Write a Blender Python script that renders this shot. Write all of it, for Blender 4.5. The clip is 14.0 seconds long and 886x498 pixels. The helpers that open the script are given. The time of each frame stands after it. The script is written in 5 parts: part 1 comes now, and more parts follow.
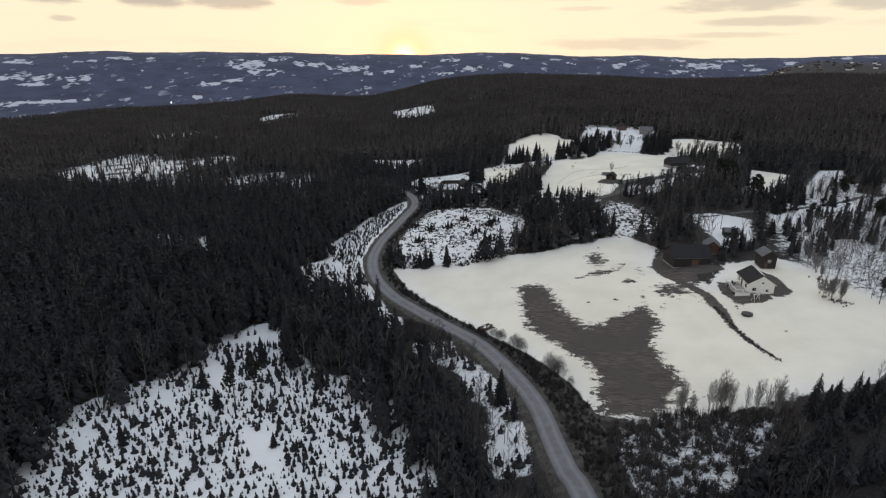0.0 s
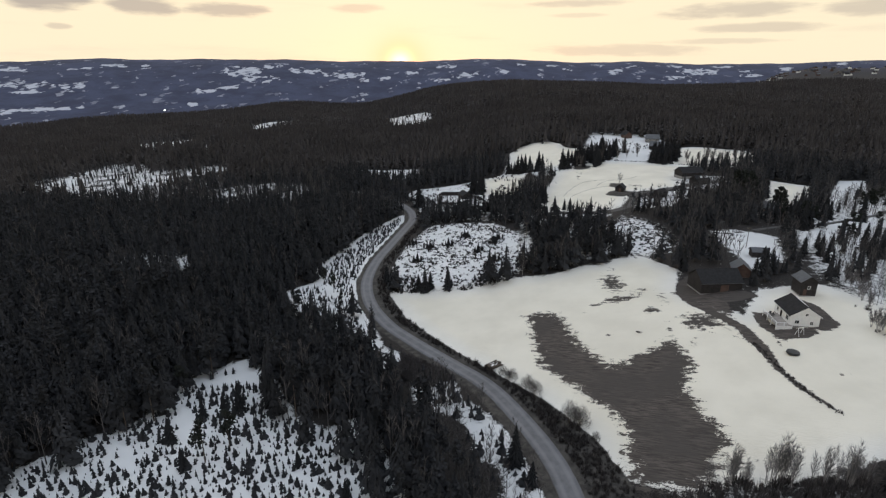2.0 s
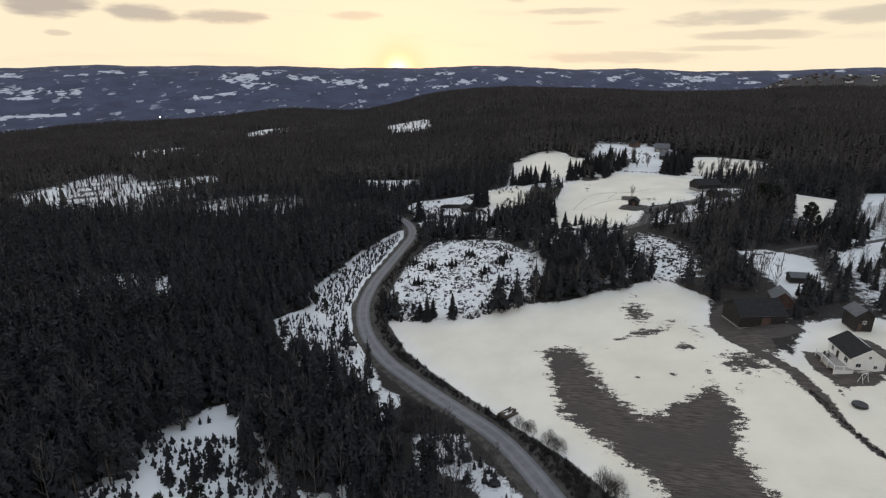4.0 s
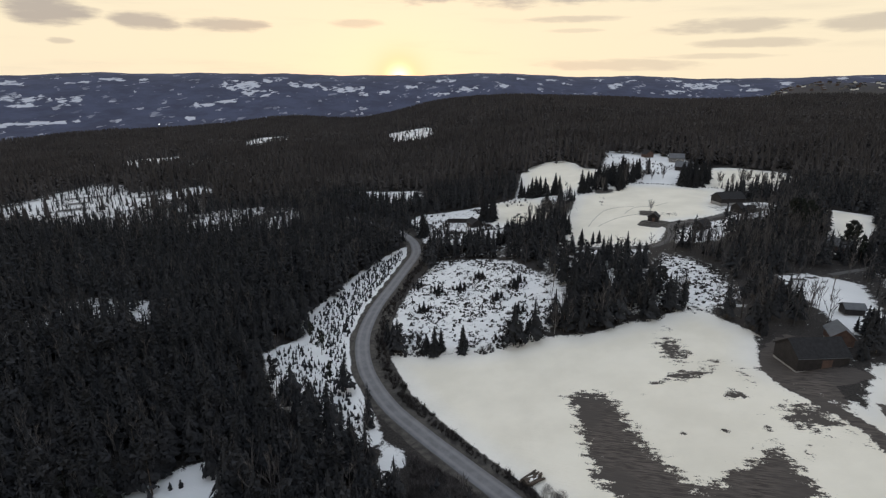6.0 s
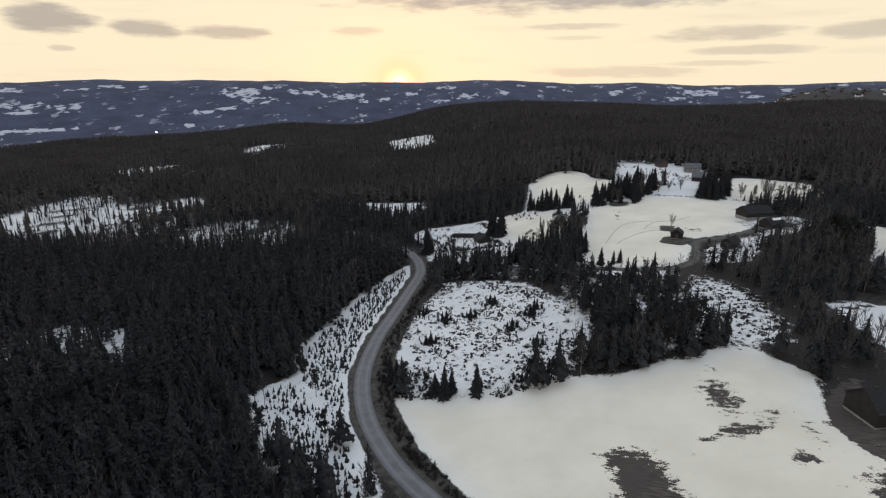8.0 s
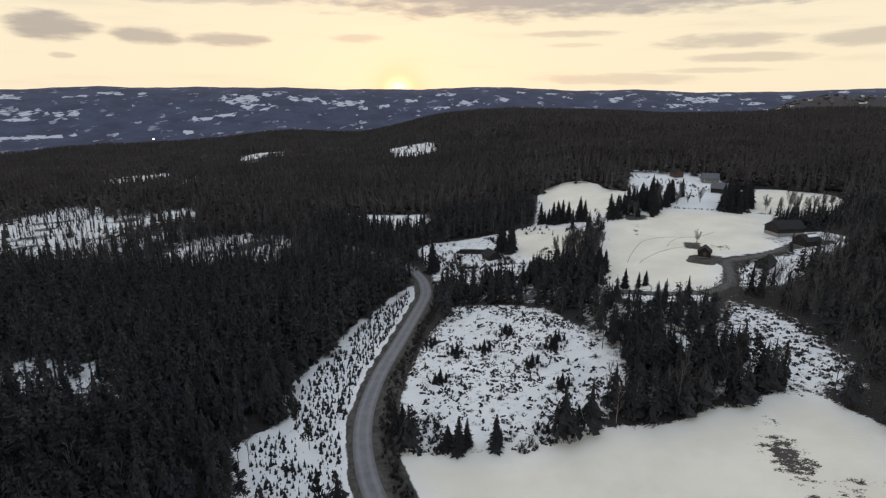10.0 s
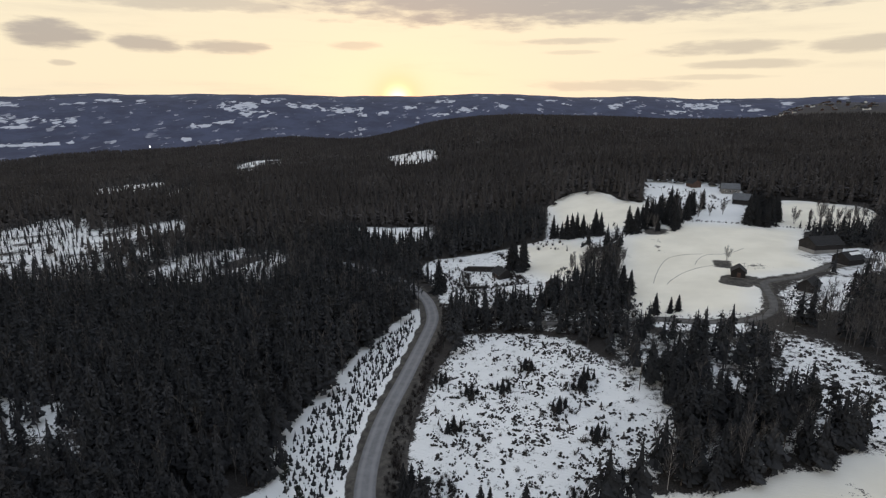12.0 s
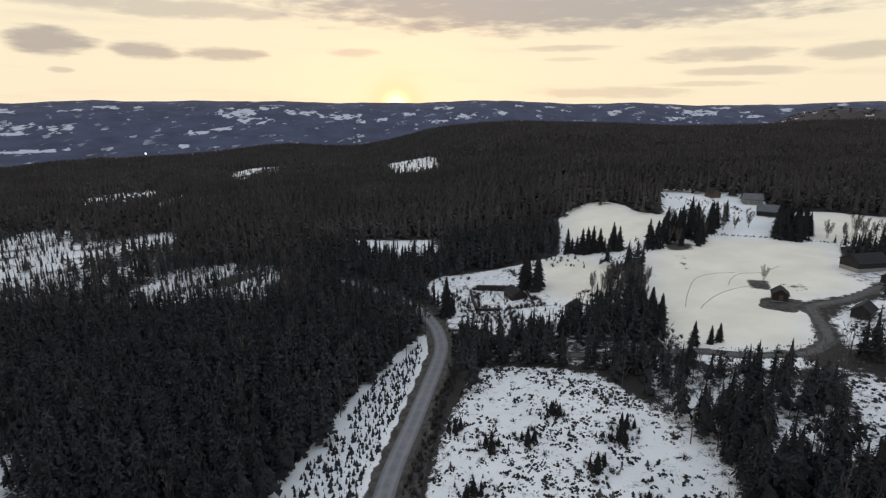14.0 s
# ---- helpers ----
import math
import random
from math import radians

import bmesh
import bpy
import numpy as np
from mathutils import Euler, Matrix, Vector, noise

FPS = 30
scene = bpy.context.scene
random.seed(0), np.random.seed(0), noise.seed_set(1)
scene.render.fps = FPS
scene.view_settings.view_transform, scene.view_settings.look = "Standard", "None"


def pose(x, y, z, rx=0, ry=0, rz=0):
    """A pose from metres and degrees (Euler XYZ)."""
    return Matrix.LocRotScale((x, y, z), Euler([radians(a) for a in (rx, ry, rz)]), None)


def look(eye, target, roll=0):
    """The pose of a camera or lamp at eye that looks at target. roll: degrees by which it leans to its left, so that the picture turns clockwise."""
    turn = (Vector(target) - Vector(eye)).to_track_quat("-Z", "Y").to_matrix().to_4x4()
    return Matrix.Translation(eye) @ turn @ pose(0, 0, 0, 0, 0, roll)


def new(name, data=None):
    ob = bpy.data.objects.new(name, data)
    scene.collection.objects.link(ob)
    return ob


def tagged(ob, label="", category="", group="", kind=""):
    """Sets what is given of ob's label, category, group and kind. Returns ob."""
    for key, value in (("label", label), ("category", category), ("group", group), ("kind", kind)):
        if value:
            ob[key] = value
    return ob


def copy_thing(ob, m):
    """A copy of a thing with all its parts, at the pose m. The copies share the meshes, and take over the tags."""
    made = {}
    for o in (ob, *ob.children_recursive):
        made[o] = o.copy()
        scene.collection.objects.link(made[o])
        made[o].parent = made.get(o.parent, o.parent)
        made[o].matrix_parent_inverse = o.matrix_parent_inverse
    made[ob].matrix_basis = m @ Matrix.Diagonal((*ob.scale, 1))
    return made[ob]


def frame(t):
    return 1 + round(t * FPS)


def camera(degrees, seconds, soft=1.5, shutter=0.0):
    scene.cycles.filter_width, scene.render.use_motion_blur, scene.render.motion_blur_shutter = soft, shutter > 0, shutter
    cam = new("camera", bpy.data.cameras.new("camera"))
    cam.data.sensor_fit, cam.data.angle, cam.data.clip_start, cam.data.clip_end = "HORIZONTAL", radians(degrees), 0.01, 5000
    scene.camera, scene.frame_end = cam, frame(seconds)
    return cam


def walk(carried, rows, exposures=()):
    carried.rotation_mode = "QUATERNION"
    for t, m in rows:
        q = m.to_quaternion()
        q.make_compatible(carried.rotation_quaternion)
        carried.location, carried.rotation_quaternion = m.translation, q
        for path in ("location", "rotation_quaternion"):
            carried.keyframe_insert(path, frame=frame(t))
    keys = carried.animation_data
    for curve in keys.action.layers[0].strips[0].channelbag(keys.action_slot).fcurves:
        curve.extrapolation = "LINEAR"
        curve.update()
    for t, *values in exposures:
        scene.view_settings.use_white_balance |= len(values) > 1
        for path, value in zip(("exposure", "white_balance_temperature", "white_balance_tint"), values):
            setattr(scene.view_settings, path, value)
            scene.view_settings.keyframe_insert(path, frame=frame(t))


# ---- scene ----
# ---------------------------------------------------------------- camera
cam = camera(78.0, 14.0, soft=1.25)
PATH = [
    (0.0, 0.00, 0.00, 86.40, -0.00, -18.89, 0.48),
    (1.6, -1.09, 15.94, 86.09, -0.23, -18.39, 0.33),
    (3.2, -2.53, 32.05, 85.82, -0.56, -17.90, 0.36),
    (5.4, -5.03, 54.46, 85.48, -0.47, -17.12, 0.39),
    (7.0, -7.16, 70.92, 85.23, -0.45, -16.58, 0.35),
    (8.6, -9.53, 87.49, 84.97, -0.48, -16.04, 0.33),
    (10.4, -12.44, 106.24, 84.64, -0.55, -15.44, 0.35),
    (12.2, -15.54, 125.09, 84.24, -0.65, -14.84, 0.28),
    (14.0, -18.80, 144.00, 83.77, -0.80, -14.25, 0.25),
]


def aim(x, y, z, yaw, pitch, roll):
    a, p = radians(yaw), radians(pitch)
    way = Vector((-math.sin(a) * math.cos(p), math.cos(a) * math.cos(p), math.sin(p)))
    eye = Vector((x, y, z))
    return look(eye, eye + 10 * way, roll)


walk(cam, [(t, aim(*row)) for t, *row in PATH], exposures=[(0.0, 0.08), (3.0, 0.05), (7.0, 0.0), (14.0, 0.0)])

# ---------------------------------------------------------------- sky and sun
SUN_AZ, SUN_EL = -4.0, 1.6  # degrees east of north, above the level


def link(tree, a, b):
    tree.links.new(a, b)


def math_node(tree, op, a, b=None, clamp=False):
    n = tree.nodes.new("ShaderNodeMath")
    n.operation, n.use_clamp = op, clamp
    for slot, v in enumerate((a, b)):
        if v is None:
            continue
        if isinstance(v, (int, float)):
            n.inputs[slot].default_value = v
        else:
            link(tree, v, n.inputs[slot])
    return n.outputs[0]


def mix_node(tree, factor, a, b):
    n = tree.nodes.new("ShaderNodeMix")
    n.data_type = "RGBA"
    for slot, v in ((n.inputs[0], factor), (n.inputs[6], a), (n.inputs[7], b)):
        if isinstance(v, (int, float)):
            slot.default_value = v
        elif isinstance(v, tuple):
            slot.default_value = (*v, 1)
        else:
            link(tree, v, slot)
    return n.outputs[2]


def ramp_node(tree, value, low, high):
    n = tree.nodes.new("ShaderNodeMapRange")
    n.interpolation_type = "SMOOTHSTEP"
    n.inputs["From Min"].default_value, n.inputs["From Max"].default_value = low, high
    link(tree, value, n.inputs["Value"])
    return n.outputs[0]


def noise_node(tree, vector, scale, detail=3, rough=0.55):
    n = tree.nodes.new("ShaderNodeTexNoise")
    n.inputs["Scale"].default_value, n.inputs["Detail"].default_value, n.inputs["Roughness"].default_value = scale, detail, rough
    link(tree, vector, n.inputs["Vector"])
    return n.outputs["Fac"]


def stretch(tree, vector, sx, sy, sz, turn=0.0):
    first, n = tree.nodes.new("ShaderNodeMapping"), tree.nodes.new("ShaderNodeMapping")
    first.inputs["Rotation"].default_value, n.inputs["Scale"].default_value = (0, 0, radians(turn)), (sx, sy, sz)
    link(tree, vector, first.inputs["Vector"]), link(tree, first.outputs[0], n.inputs["Vector"])
    return n.outputs[0]


def cell_node(tree, vector, slot=0):
    """A random value for each cell of a field pattern."""
    n = tree.nodes.new("ShaderNodeTexVoronoi")
    n.distance = "MANHATTAN"
    n.inputs["Scale"].default_value = 1.0
    link(tree, vector, n.inputs["Vector"])
    parts = tree.nodes.new("ShaderNodeSeparateColor")
    link(tree, n.outputs["Color"], parts.inputs[0])
    return parts.outputs[slot]


# clouds: degrees east, degrees up, half width, half height, density
CLOUDS = [
    (-33.4, 5.4, 3.1, 1.1, 0.95), (-26.3, 5.0, 2.7, 0.8, 0.85), (-19.9, 4.9, 3.6, 0.6, 0.75), (-8.1, 5.4, 2.7, 0.4, 0.45),
    (-32.9, 3.1, 0.9, 0.25, 0.5), (12.0, 9.6, 27.0, 2.3, 1.0), (-25.0, 8.6, 11.7, 0.8, 0.6), (12.6, 5.8, 4.4, 0.32, 0.5),
    (25.9, 4.9, 5.6, 0.65, 0.6), (28.5, 3.5, 4.8, 0.4, 0.5), (36.4, 4.8, 3.2, 0.7, 0.6), (17.1, 1.7, 8.0, 0.5, 0.4),
    (12.7, 4.8, 2.7, 0.2, 0.3), (25.5, 2.4, 5.4, 0.25, 0.35),
]


def make_world():
    world = bpy.data.worlds.new("evening_sky")
    scene.world = world
    world.use_nodes = True
    t = world.node_tree
    t.nodes.clear()
    way = t.nodes.new("ShaderNodeTexCoord").outputs["Generated"]
    split = t.nodes.new("ShaderNodeSeparateXYZ")
    link(t, way, split.inputs[0])
    x, y, z = split.outputs
    up = math_node(t, "MULTIPLY", math_node(t, "ARCSINE", z), 57.29578)
    east = math_node(t, "MULTIPLY", math_node(t, "ARCTAN2", x, y), 57.29578)
    both = t.nodes.new("ShaderNodeCombineXYZ")
    link(t, east, both.inputs[0]), link(t, up, both.inputs[1])
    polar = both.outputs[0]
    rag = noise_node(t, stretch(t, polar, 0.22, 1.1, 1), 1.0, 5, 0.6)
    wisp = noise_node(t, stretch(t, polar, 0.05, 0.5, 1), 1.0, 6, 0.62)
    cover = None
    for ce, cu, hw, hh, dense in CLOUDS:
        de = math_node(t, "DIVIDE", math_node(t, "SUBTRACT", east, ce), hw)
        du = math_node(t, "DIVIDE", math_node(t, "SUBTRACT", up, cu), hh)
        far = math_node(t, "ADD", math_node(t, "MULTIPLY", de, de), math_node(t, "MULTIPLY", du, du))
        far = math_node(t, "ADD", far, math_node(t, "MULTIPLY", math_node(t, "SUBTRACT", rag, 0.5), 3.2))
        m = math_node(t, "MULTIPLY", math_node(t, "SUBTRACT", 1.0, ramp_node(t, far, 0.2, 1.5)), dense)
        cover = m if cover is None else math_node(t, "MAXIMUM", cover, m)
    high = math_node(t, "MULTIPLY", ramp_node(t, wisp, 0.46, 0.7), ramp_node(t, up, 7.0, 14.0))
    cover = math_node(t, "MAXIMUM", cover, math_node(t, "MULTIPLY", high, 0.8))
    thin = math_node(t, "MULTIPLY", ramp_node(t, wisp, 0.5, 0.75), 0.22)
    cover = math_node(t, "MAXIMUM", cover, thin)
    # a bright veil of high cloud, warm towards the sunset and cooler overhead
    sun = Vector((math.sin(radians(SUN_AZ)), math.cos(radians(SUN_AZ)), math.tan(radians(0.4)))).normalized()
    dot = t.nodes.new("ShaderNodeVectorMath")
    dot.operation = "DOT_PRODUCT"
    link(t, way, dot.inputs[0])
    dot.inputs[1].default_value = sun
    near = math_node(t, "MAXIMUM", dot.outputs["Value"], 0.0)
    warm = math_node(t, "POWER", near, 3.0)
    veil = mix_node(t, ramp_node(t, up, 4.0, 45.0), (1.06, 0.925, 0.69), (0.765, 0.865, 1.03))
    veil = mix_node(t, math_node(t, "MULTIPLY", warm, 0.6), veil, (1.08, 0.92, 0.65))
    grey = mix_node(t, ramp_node(t, up, 3.0, 30.0), (0.52, 0.455, 0.40), (0.58, 0.62, 0.66))
    colour = mix_node(t, cover, veil, grey)
    halo = math_node(t, "MULTIPLY", math_node(t, "POWER", near, 1400.0), 0.8)
    colour_glow = mix_node(t, halo, colour, (1.5, 0.63, 0.27))
    colour_glow = mix_node(t, math_node(t, "POWER", near, 6000.0), colour_glow, (2.6, 2.0, 1.3))
    sky = t.nodes.new("ShaderNodeTexSky")
    sky.sky_type, sky.sun_disc = "NISHITA", False
    sky.sun_elevation, sky.sun_rotation = radians(SUN_EL), radians(SUN_AZ)
    clear, clouds = t.nodes.new("ShaderNodeBackground"), t.nodes.new("ShaderNodeBackground")
    link(t, sky.outputs[0], clear.inputs["Color"])
    clear.inputs["Strength"].default_value = 0.1
    link(t, colour_glow, clouds.inputs["Color"])
    clouds.inputs["Strength"].default_value = 1.0
    mixer, out = t.nodes.new("ShaderNodeMixShader"), t.nodes.new("ShaderNodeOutputWorld")
    mixer.inputs[0].default_value = 0.9
    link(t, clear.outputs[0], mixer.inputs[1]), link(t, clouds.outputs[0], mixer.inputs[2])
    link(t, mixer.outputs[0], out.inputs["Surface"])


make_world()
lamp = bpy.data.lights.new("low_sun", "SUN")
lamp.energy, lamp.angle, lamp.color = 0.8, radians(10), (1.0, 0.62, 0.32)
a, e = radians(SUN_AZ), radians(SUN_EL)
new("low_sun", lamp).matrix_world = look((0, 0, 200), Vector((0, 0, 200)) - Vector((math.sin(a) * math.cos(e), math.cos(a) * math.cos(e), math.sin(e))))

# ---------------------------------------------------------------- materials


def material(name, colour, rough=0.9, vary=0.25, scale=2.0, bump=0.0, fine=12.0, metal=0.0, islands=0.0, tone=0.0, spec=0.3):
    """A surface whose colour varies at two scales, with fine relief."""
    m = bpy.data.materials.new(name)
    m.use_nodes = True
    t = m.node_tree
    b = t.nodes["Principled BSDF"]
    b.inputs["Roughness"].default_value, b.inputs["Metallic"].default_value = rough, metal
    b.inputs["Specular IOR Level"].default_value = spec
    pos = t.nodes.new("ShaderNodeTexCoord").outputs["Object"]
    big, small = noise_node(t, pos, scale, 3), noise_node(t, pos, scale * fine, 3)
    value = math_node(t, "ADD", math_node(t, "MULTIPLY", big, 0.6), math_node(t, "MULTIPLY", small, 0.4))
    factor = ramp_node(t, value, 0.3, 0.7)
    dark = tuple(c * (1 - vary) for c in colour)
    light = tuple(min(1, c * (1 + vary)) for c in colour)
    col = mix_node(t, factor, dark, light)
    if islands or tone:
        geo, at = t.nodes.new("ShaderNodeNewGeometry"), t.nodes.new("ShaderNodeAttribute")
        at.attribute_name = "tone"
        amount = math_node(t, "ADD", math_node(t, "MULTIPLY", geo.outputs["Random Per Island"], islands), math_node(t, "MULTIPLY", at.outputs["Fac"], tone))
        hsv = t.nodes.new("ShaderNodeHueSaturation")
        link(t, col, hsv.inputs["Color"])
        link(t, math_node(t, "ADD", 1 - (islands + tone) / 2, amount), hsv.inputs["Value"])
        col = hsv.outputs[0]
    link(t, col, b.inputs["Base Color"])
    if bump:
        n = t.nodes.new("ShaderNodeBump")
        n.inputs["Strength"].default_value, n.inputs["Distance"].default_value = bump, 0.1
        link(t, value, n.inputs["Height"]), link(t, n.outputs[0], b.inputs["Normal"])
    return m


def ground_material():
    """Old snow, dead grass, bare earth and forest floor, laid out by the cover attribute; the far part has haze painted
    into its colours.
    """
    m = bpy.data.materials.new("winter_ground")
    m.use_nodes = True
    t = m.node_tree
    b = t.nodes["Principled BSDF"]
    b.inputs["Specular IOR Level"].default_value = 0.2
    pos = t.nodes.new("ShaderNodeTexCoord").outputs["Object"]
    at = t.nodes.new("ShaderNodeAttribute")
    at.attribute_name = "cover"
    rgb = t.nodes.new("ShaderNodeSeparateColor")
    link(t, at.outputs["Color"], rgb.inputs[0])
    snow, grass, far = rgb.outputs
    earth = at.outputs["Alpha"]
    coarse, mid, fine = noise_node(t, pos, 0.07, 4), noise_node(t, pos, 0.5, 4, 0.6), noise_node(t, pos, 2.6, 3, 0.6)
    streak = noise_node(t, stretch(t, pos, 0.25, 0.8, 0.3, 24), 1.0, 6, 0.75)
    broad = noise_node(t, stretch(t, pos, 0.006, 0.005, 0.005, 8), 1.0, 6, 0.7)
    plots = cell_node(t, stretch(t, pos, 0.026, 0.015, 0.0, 24))
    homes = cell_node(t, stretch(t, pos, 0.034, 0.016, 0.0, -15), 1)
    tuft = noise_node(t, stretch(t, pos, 0.3, 2.6, 1.0, 26), 1.0, 3, 0.6)
    wob = math_node(t, "ADD", math_node(t, "MULTIPLY", mid, 0.6), math_node(t, "MULTIPLY", fine, 0.4))
    wob = math_node(t, "MULTIPLY", math_node(t, "SUBTRACT", wob, 0.5), 1.2)
    edge = math_node(t, "MULTIPLY", math_node(t, "SUBTRACT", streak, 0.5), 0.85)
    near_on = math_node(t, "MULTIPLY", wob, 0.75)
    far_on = math_node(t, "ADD", math_node(t, "MULTIPLY", math_node(t, "SUBTRACT", plots, 0.5), 0.8), math_node(t, "MULTIPLY", math_node(t, "SUBTRACT", homes, 0.5), 0.34))
    shift = math_node(t, "ADD", math_node(t, "MULTIPLY", near_on, math_node(t, "SUBTRACT", 1.0, far)), math_node(t, "MULTIPLY", far_on, far))
    on = math_node(t, "ADD", snow, shift)
    soft = math_node(t, "ADD", math_node(t, "DIVIDE", math_node(t, "SUBTRACT", on, 0.5), math_node(t, "ADD", 0.09, math_node(t, "MULTIPLY", far, 0.1))), 0.5, True)
    snowy = soft
    bare = ramp_node(t, math_node(t, "ADD", math_node(t, "ADD", grass, edge), math_node(t, "MULTIPLY", wob, 0.85)), 0.46, 0.55)
    soil = ramp_node(t, math_node(t, "ADD", earth, math_node(t, "MULTIPLY", wob, 0.6)), 0.45, 0.58)
    snowy = math_node(t, "MULTIPLY", snowy, math_node(t, "SUBTRACT", 1.0, math_node(t, "MAXIMUM", bare, soil)))
    straw = mix_node(t, ramp_node(t, tuft, 0.3, 0.7), (0.040, 0.034, 0.031), (0.114, 0.098, 0.087))
    straw = mix_node(t, ramp_node(t, coarse, 0.35, 0.65), straw, (0.066, 0.058, 0.053))
    litter_and_haze = mix_node(t, ramp_node(t, fine, 0.3, 0.7), (0.014, 0.013, 0.013), (0.042, 0.037, 0.034))
    # with distance the floor colour blends to blue, a painted stand-in for haze
    litter_and_haze = mix_node(t, far, litter_and_haze, mix_node(t, ramp_node(t, broad, 0.35, 0.65), (0.034, 0.040, 0.074), (0.056, 0.067, 0.118)))
    # snow tint: warmer cream inside the fields, cooler white elsewhere
    old = t.nodes.new("ShaderNodeAttribute")
    old.attribute_name = "field_snow"
    cool_white = mix_node(t, ramp_node(t, coarse, 0.3, 0.7), (0.652, 0.66, 0.664), (0.732, 0.736, 0.735))
    white = mix_node(t, ramp_node(t, coarse, 0.3, 0.7), (0.69, 0.648, 0.55), (0.78, 0.735, 0.63))
    white = mix_node(t, old.outputs["Fac"], cool_white, white)
    white = mix_node(t, math_node(t, "MULTIPLY", ramp_node(t, fine, 0.55, 0.8), 0.12), white, (0.55, 0.53, 0.49))
    mud = mix_node(t, ramp_node(t, mid, 0.3, 0.7), (0.032, 0.030, 0.028), (0.085, 0.078, 0.070))
    col = mix_node(t, bare, litter_and_haze, straw)
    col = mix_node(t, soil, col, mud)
    # far snow dulled to blue-grey, the same haze put into its colour
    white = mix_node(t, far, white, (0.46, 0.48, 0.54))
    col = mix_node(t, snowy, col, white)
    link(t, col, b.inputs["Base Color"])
    b.inputs["Roughness"].default_value = 0.85
    bump = t.nodes.new("ShaderNodeBump")
    bump.inputs["Strength"].default_value, bump.inputs["Distance"].default_value = 0.35, 0.25
    link(t, math_node(t, "ADD", math_node(t, "ADD", mid, tuft), math_node(t, "MULTIPLY", snowy, 0.6)), bump.inputs["Height"])
    link(t, bump.outputs[0], b.inputs["Normal"])
    return m


def asphalt_material():
    m = bpy.data.materials.new("worn_asphalt")
    m.use_nodes = True
    t = m.node_tree
    b = t.nodes["Principled BSDF"]
    pos = t.nodes.new("ShaderNodeTexCoord").outputs["Object"]
    at = t.nodes.new("ShaderNodeAttribute")
    at.attribute_name = "across"
    off = math_node(t, "ABSOLUTE", math_node(t, "SUBTRACT", math_node(t, "ABSOLUTE", at.outputs["Fac"]), 0.5))
    worn = math_node(t, "SUBTRACT", 1.0, ramp_node(t, off, 0.05, 0.3))
    n1, n2 = noise_node(t, pos, 0.35, 4, 0.65), noise_node(t, pos, 6.0, 3, 0.7)
    col = mix_node(t, ramp_node(t, n1, 0.3, 0.7), (0.105, 0.106, 0.114), (0.155, 0.156, 0.166))
    col = mix_node(t, math_node(t, "MULTIPLY", worn, 0.35), col, (0.24, 0.24, 0.25))
    col = mix_node(t, math_node(t, "MULTIPLY", ramp_node(t, n2, 0.5, 0.8), 0.3), col, (0.05, 0.05, 0.052))
    dirt = ramp_node(t, math_node(t, "ADD", math_node(t, "ABSOLUTE", at.outputs["Fac"]), math_node(t, "MULTIPLY", n1, 0.25)), 1.02, 1.2)
    col = mix_node(t, dirt, col, (0.055, 0.048, 0.040))
    link(t, col, b.inputs["Base Color"])
    b.inputs["Roughness"].default_value = 0.75
    bump = t.nodes.new("ShaderNodeBump")
    bump.inputs["Strength"].default_value, bump.inputs["Distance"].default_value = 0.2, 0.03
    link(t, n2, bump.inputs["Height"]), link(t, bump.outputs[0], b.inputs["Normal"])
    return m


GROUND, ASPHALT = ground_material(), asphalt_material()
NEEDLES = material("spruce_needles", (0.034, 0.035, 0.038), 0.9, 0.3, 0.3, islands=0.15, tone=0.4, spec=0.05)
# same spruce as near by, paler because distance haze is put into its colour
HAZED_NEEDLES = material("haze_paled_spruce", (0.055, 0.051, 0.051), 0.9, 0.3, 0.02, islands=0.1, tone=0.25, spec=0.05)
PINE = material("pine_needles", (0.034, 0.038, 0.033), 0.8, 0.35, 0.3, islands=0.7, tone=0.4, spec=0.1)
BARK = material("conifer_bark", (0.085, 0.068, 0.055), 0.95, 0.4, 1.5, 0.5)
BIRCH = material("birch_bark", (0.30, 0.285, 0.275), 0.8, 0.5, 2.0, 0.3)
TWIG = material("bare_twigs", (0.078, 0.072, 0.072), 0.9, 0.3, 1.0, islands=0.5)
BIRCH_TWIG = material("pale_birch_twigs", (0.15, 0.142, 0.148), 0.9, 0.3, 1.0, islands=0.5)
TRODDEN = material("trodden_snow", (0.30, 0.285, 0.26), 0.9, 0.6, 0.6, 0.2, 4.0)
LANE = material("wet_gravel_lane", (0.085, 0.082, 0.080), 0.9, 0.35, 0.6, 0.4)
BRUSH = material("leafless_brush", (0.068, 0.061, 0.060), 0.95, 0.4, 0.5, islands=0.8)
DARK_BRUSH = material("dark_thicket", (0.042, 0.037, 0.036), 0.95, 0.4, 0.5, islands=0.7)
FROST = material("frosted_twigs", (0.40, 0.40, 0.40), 0.9, 0.3, 1.0, islands=0.4)
WHITE_WALL = material("white_painted_boards", (0.74, 0.74, 0.73), 0.6, 0.06, 1.2, 0.15)
DARK_WALL = material("dark_stained_boards", (0.026, 0.023, 0.023), 0.85, 0.35, 0.8, 0.3)
RED_WALL = material("weathered_brown_boards", (0.085, 0.055, 0.046), 0.85, 0.35, 0.8, 0.3)
GREY_WALL = material("grey_weathered_boards", (0.16, 0.155, 0.15), 0.85, 0.3, 0.8, 0.3)
CONCRETE = material("pale_concrete", (0.24, 0.235, 0.23), 0.9, 0.15, 0.8, 0.3)
TILE = material("black_roof_tiles", (0.018, 0.018, 0.020), 0.9, 0.35, 1.5, 0.4)
TIN = material("grey_tin_roof", (0.10, 0.105, 0.115), 0.7, 0.2, 0.6, 0.1)
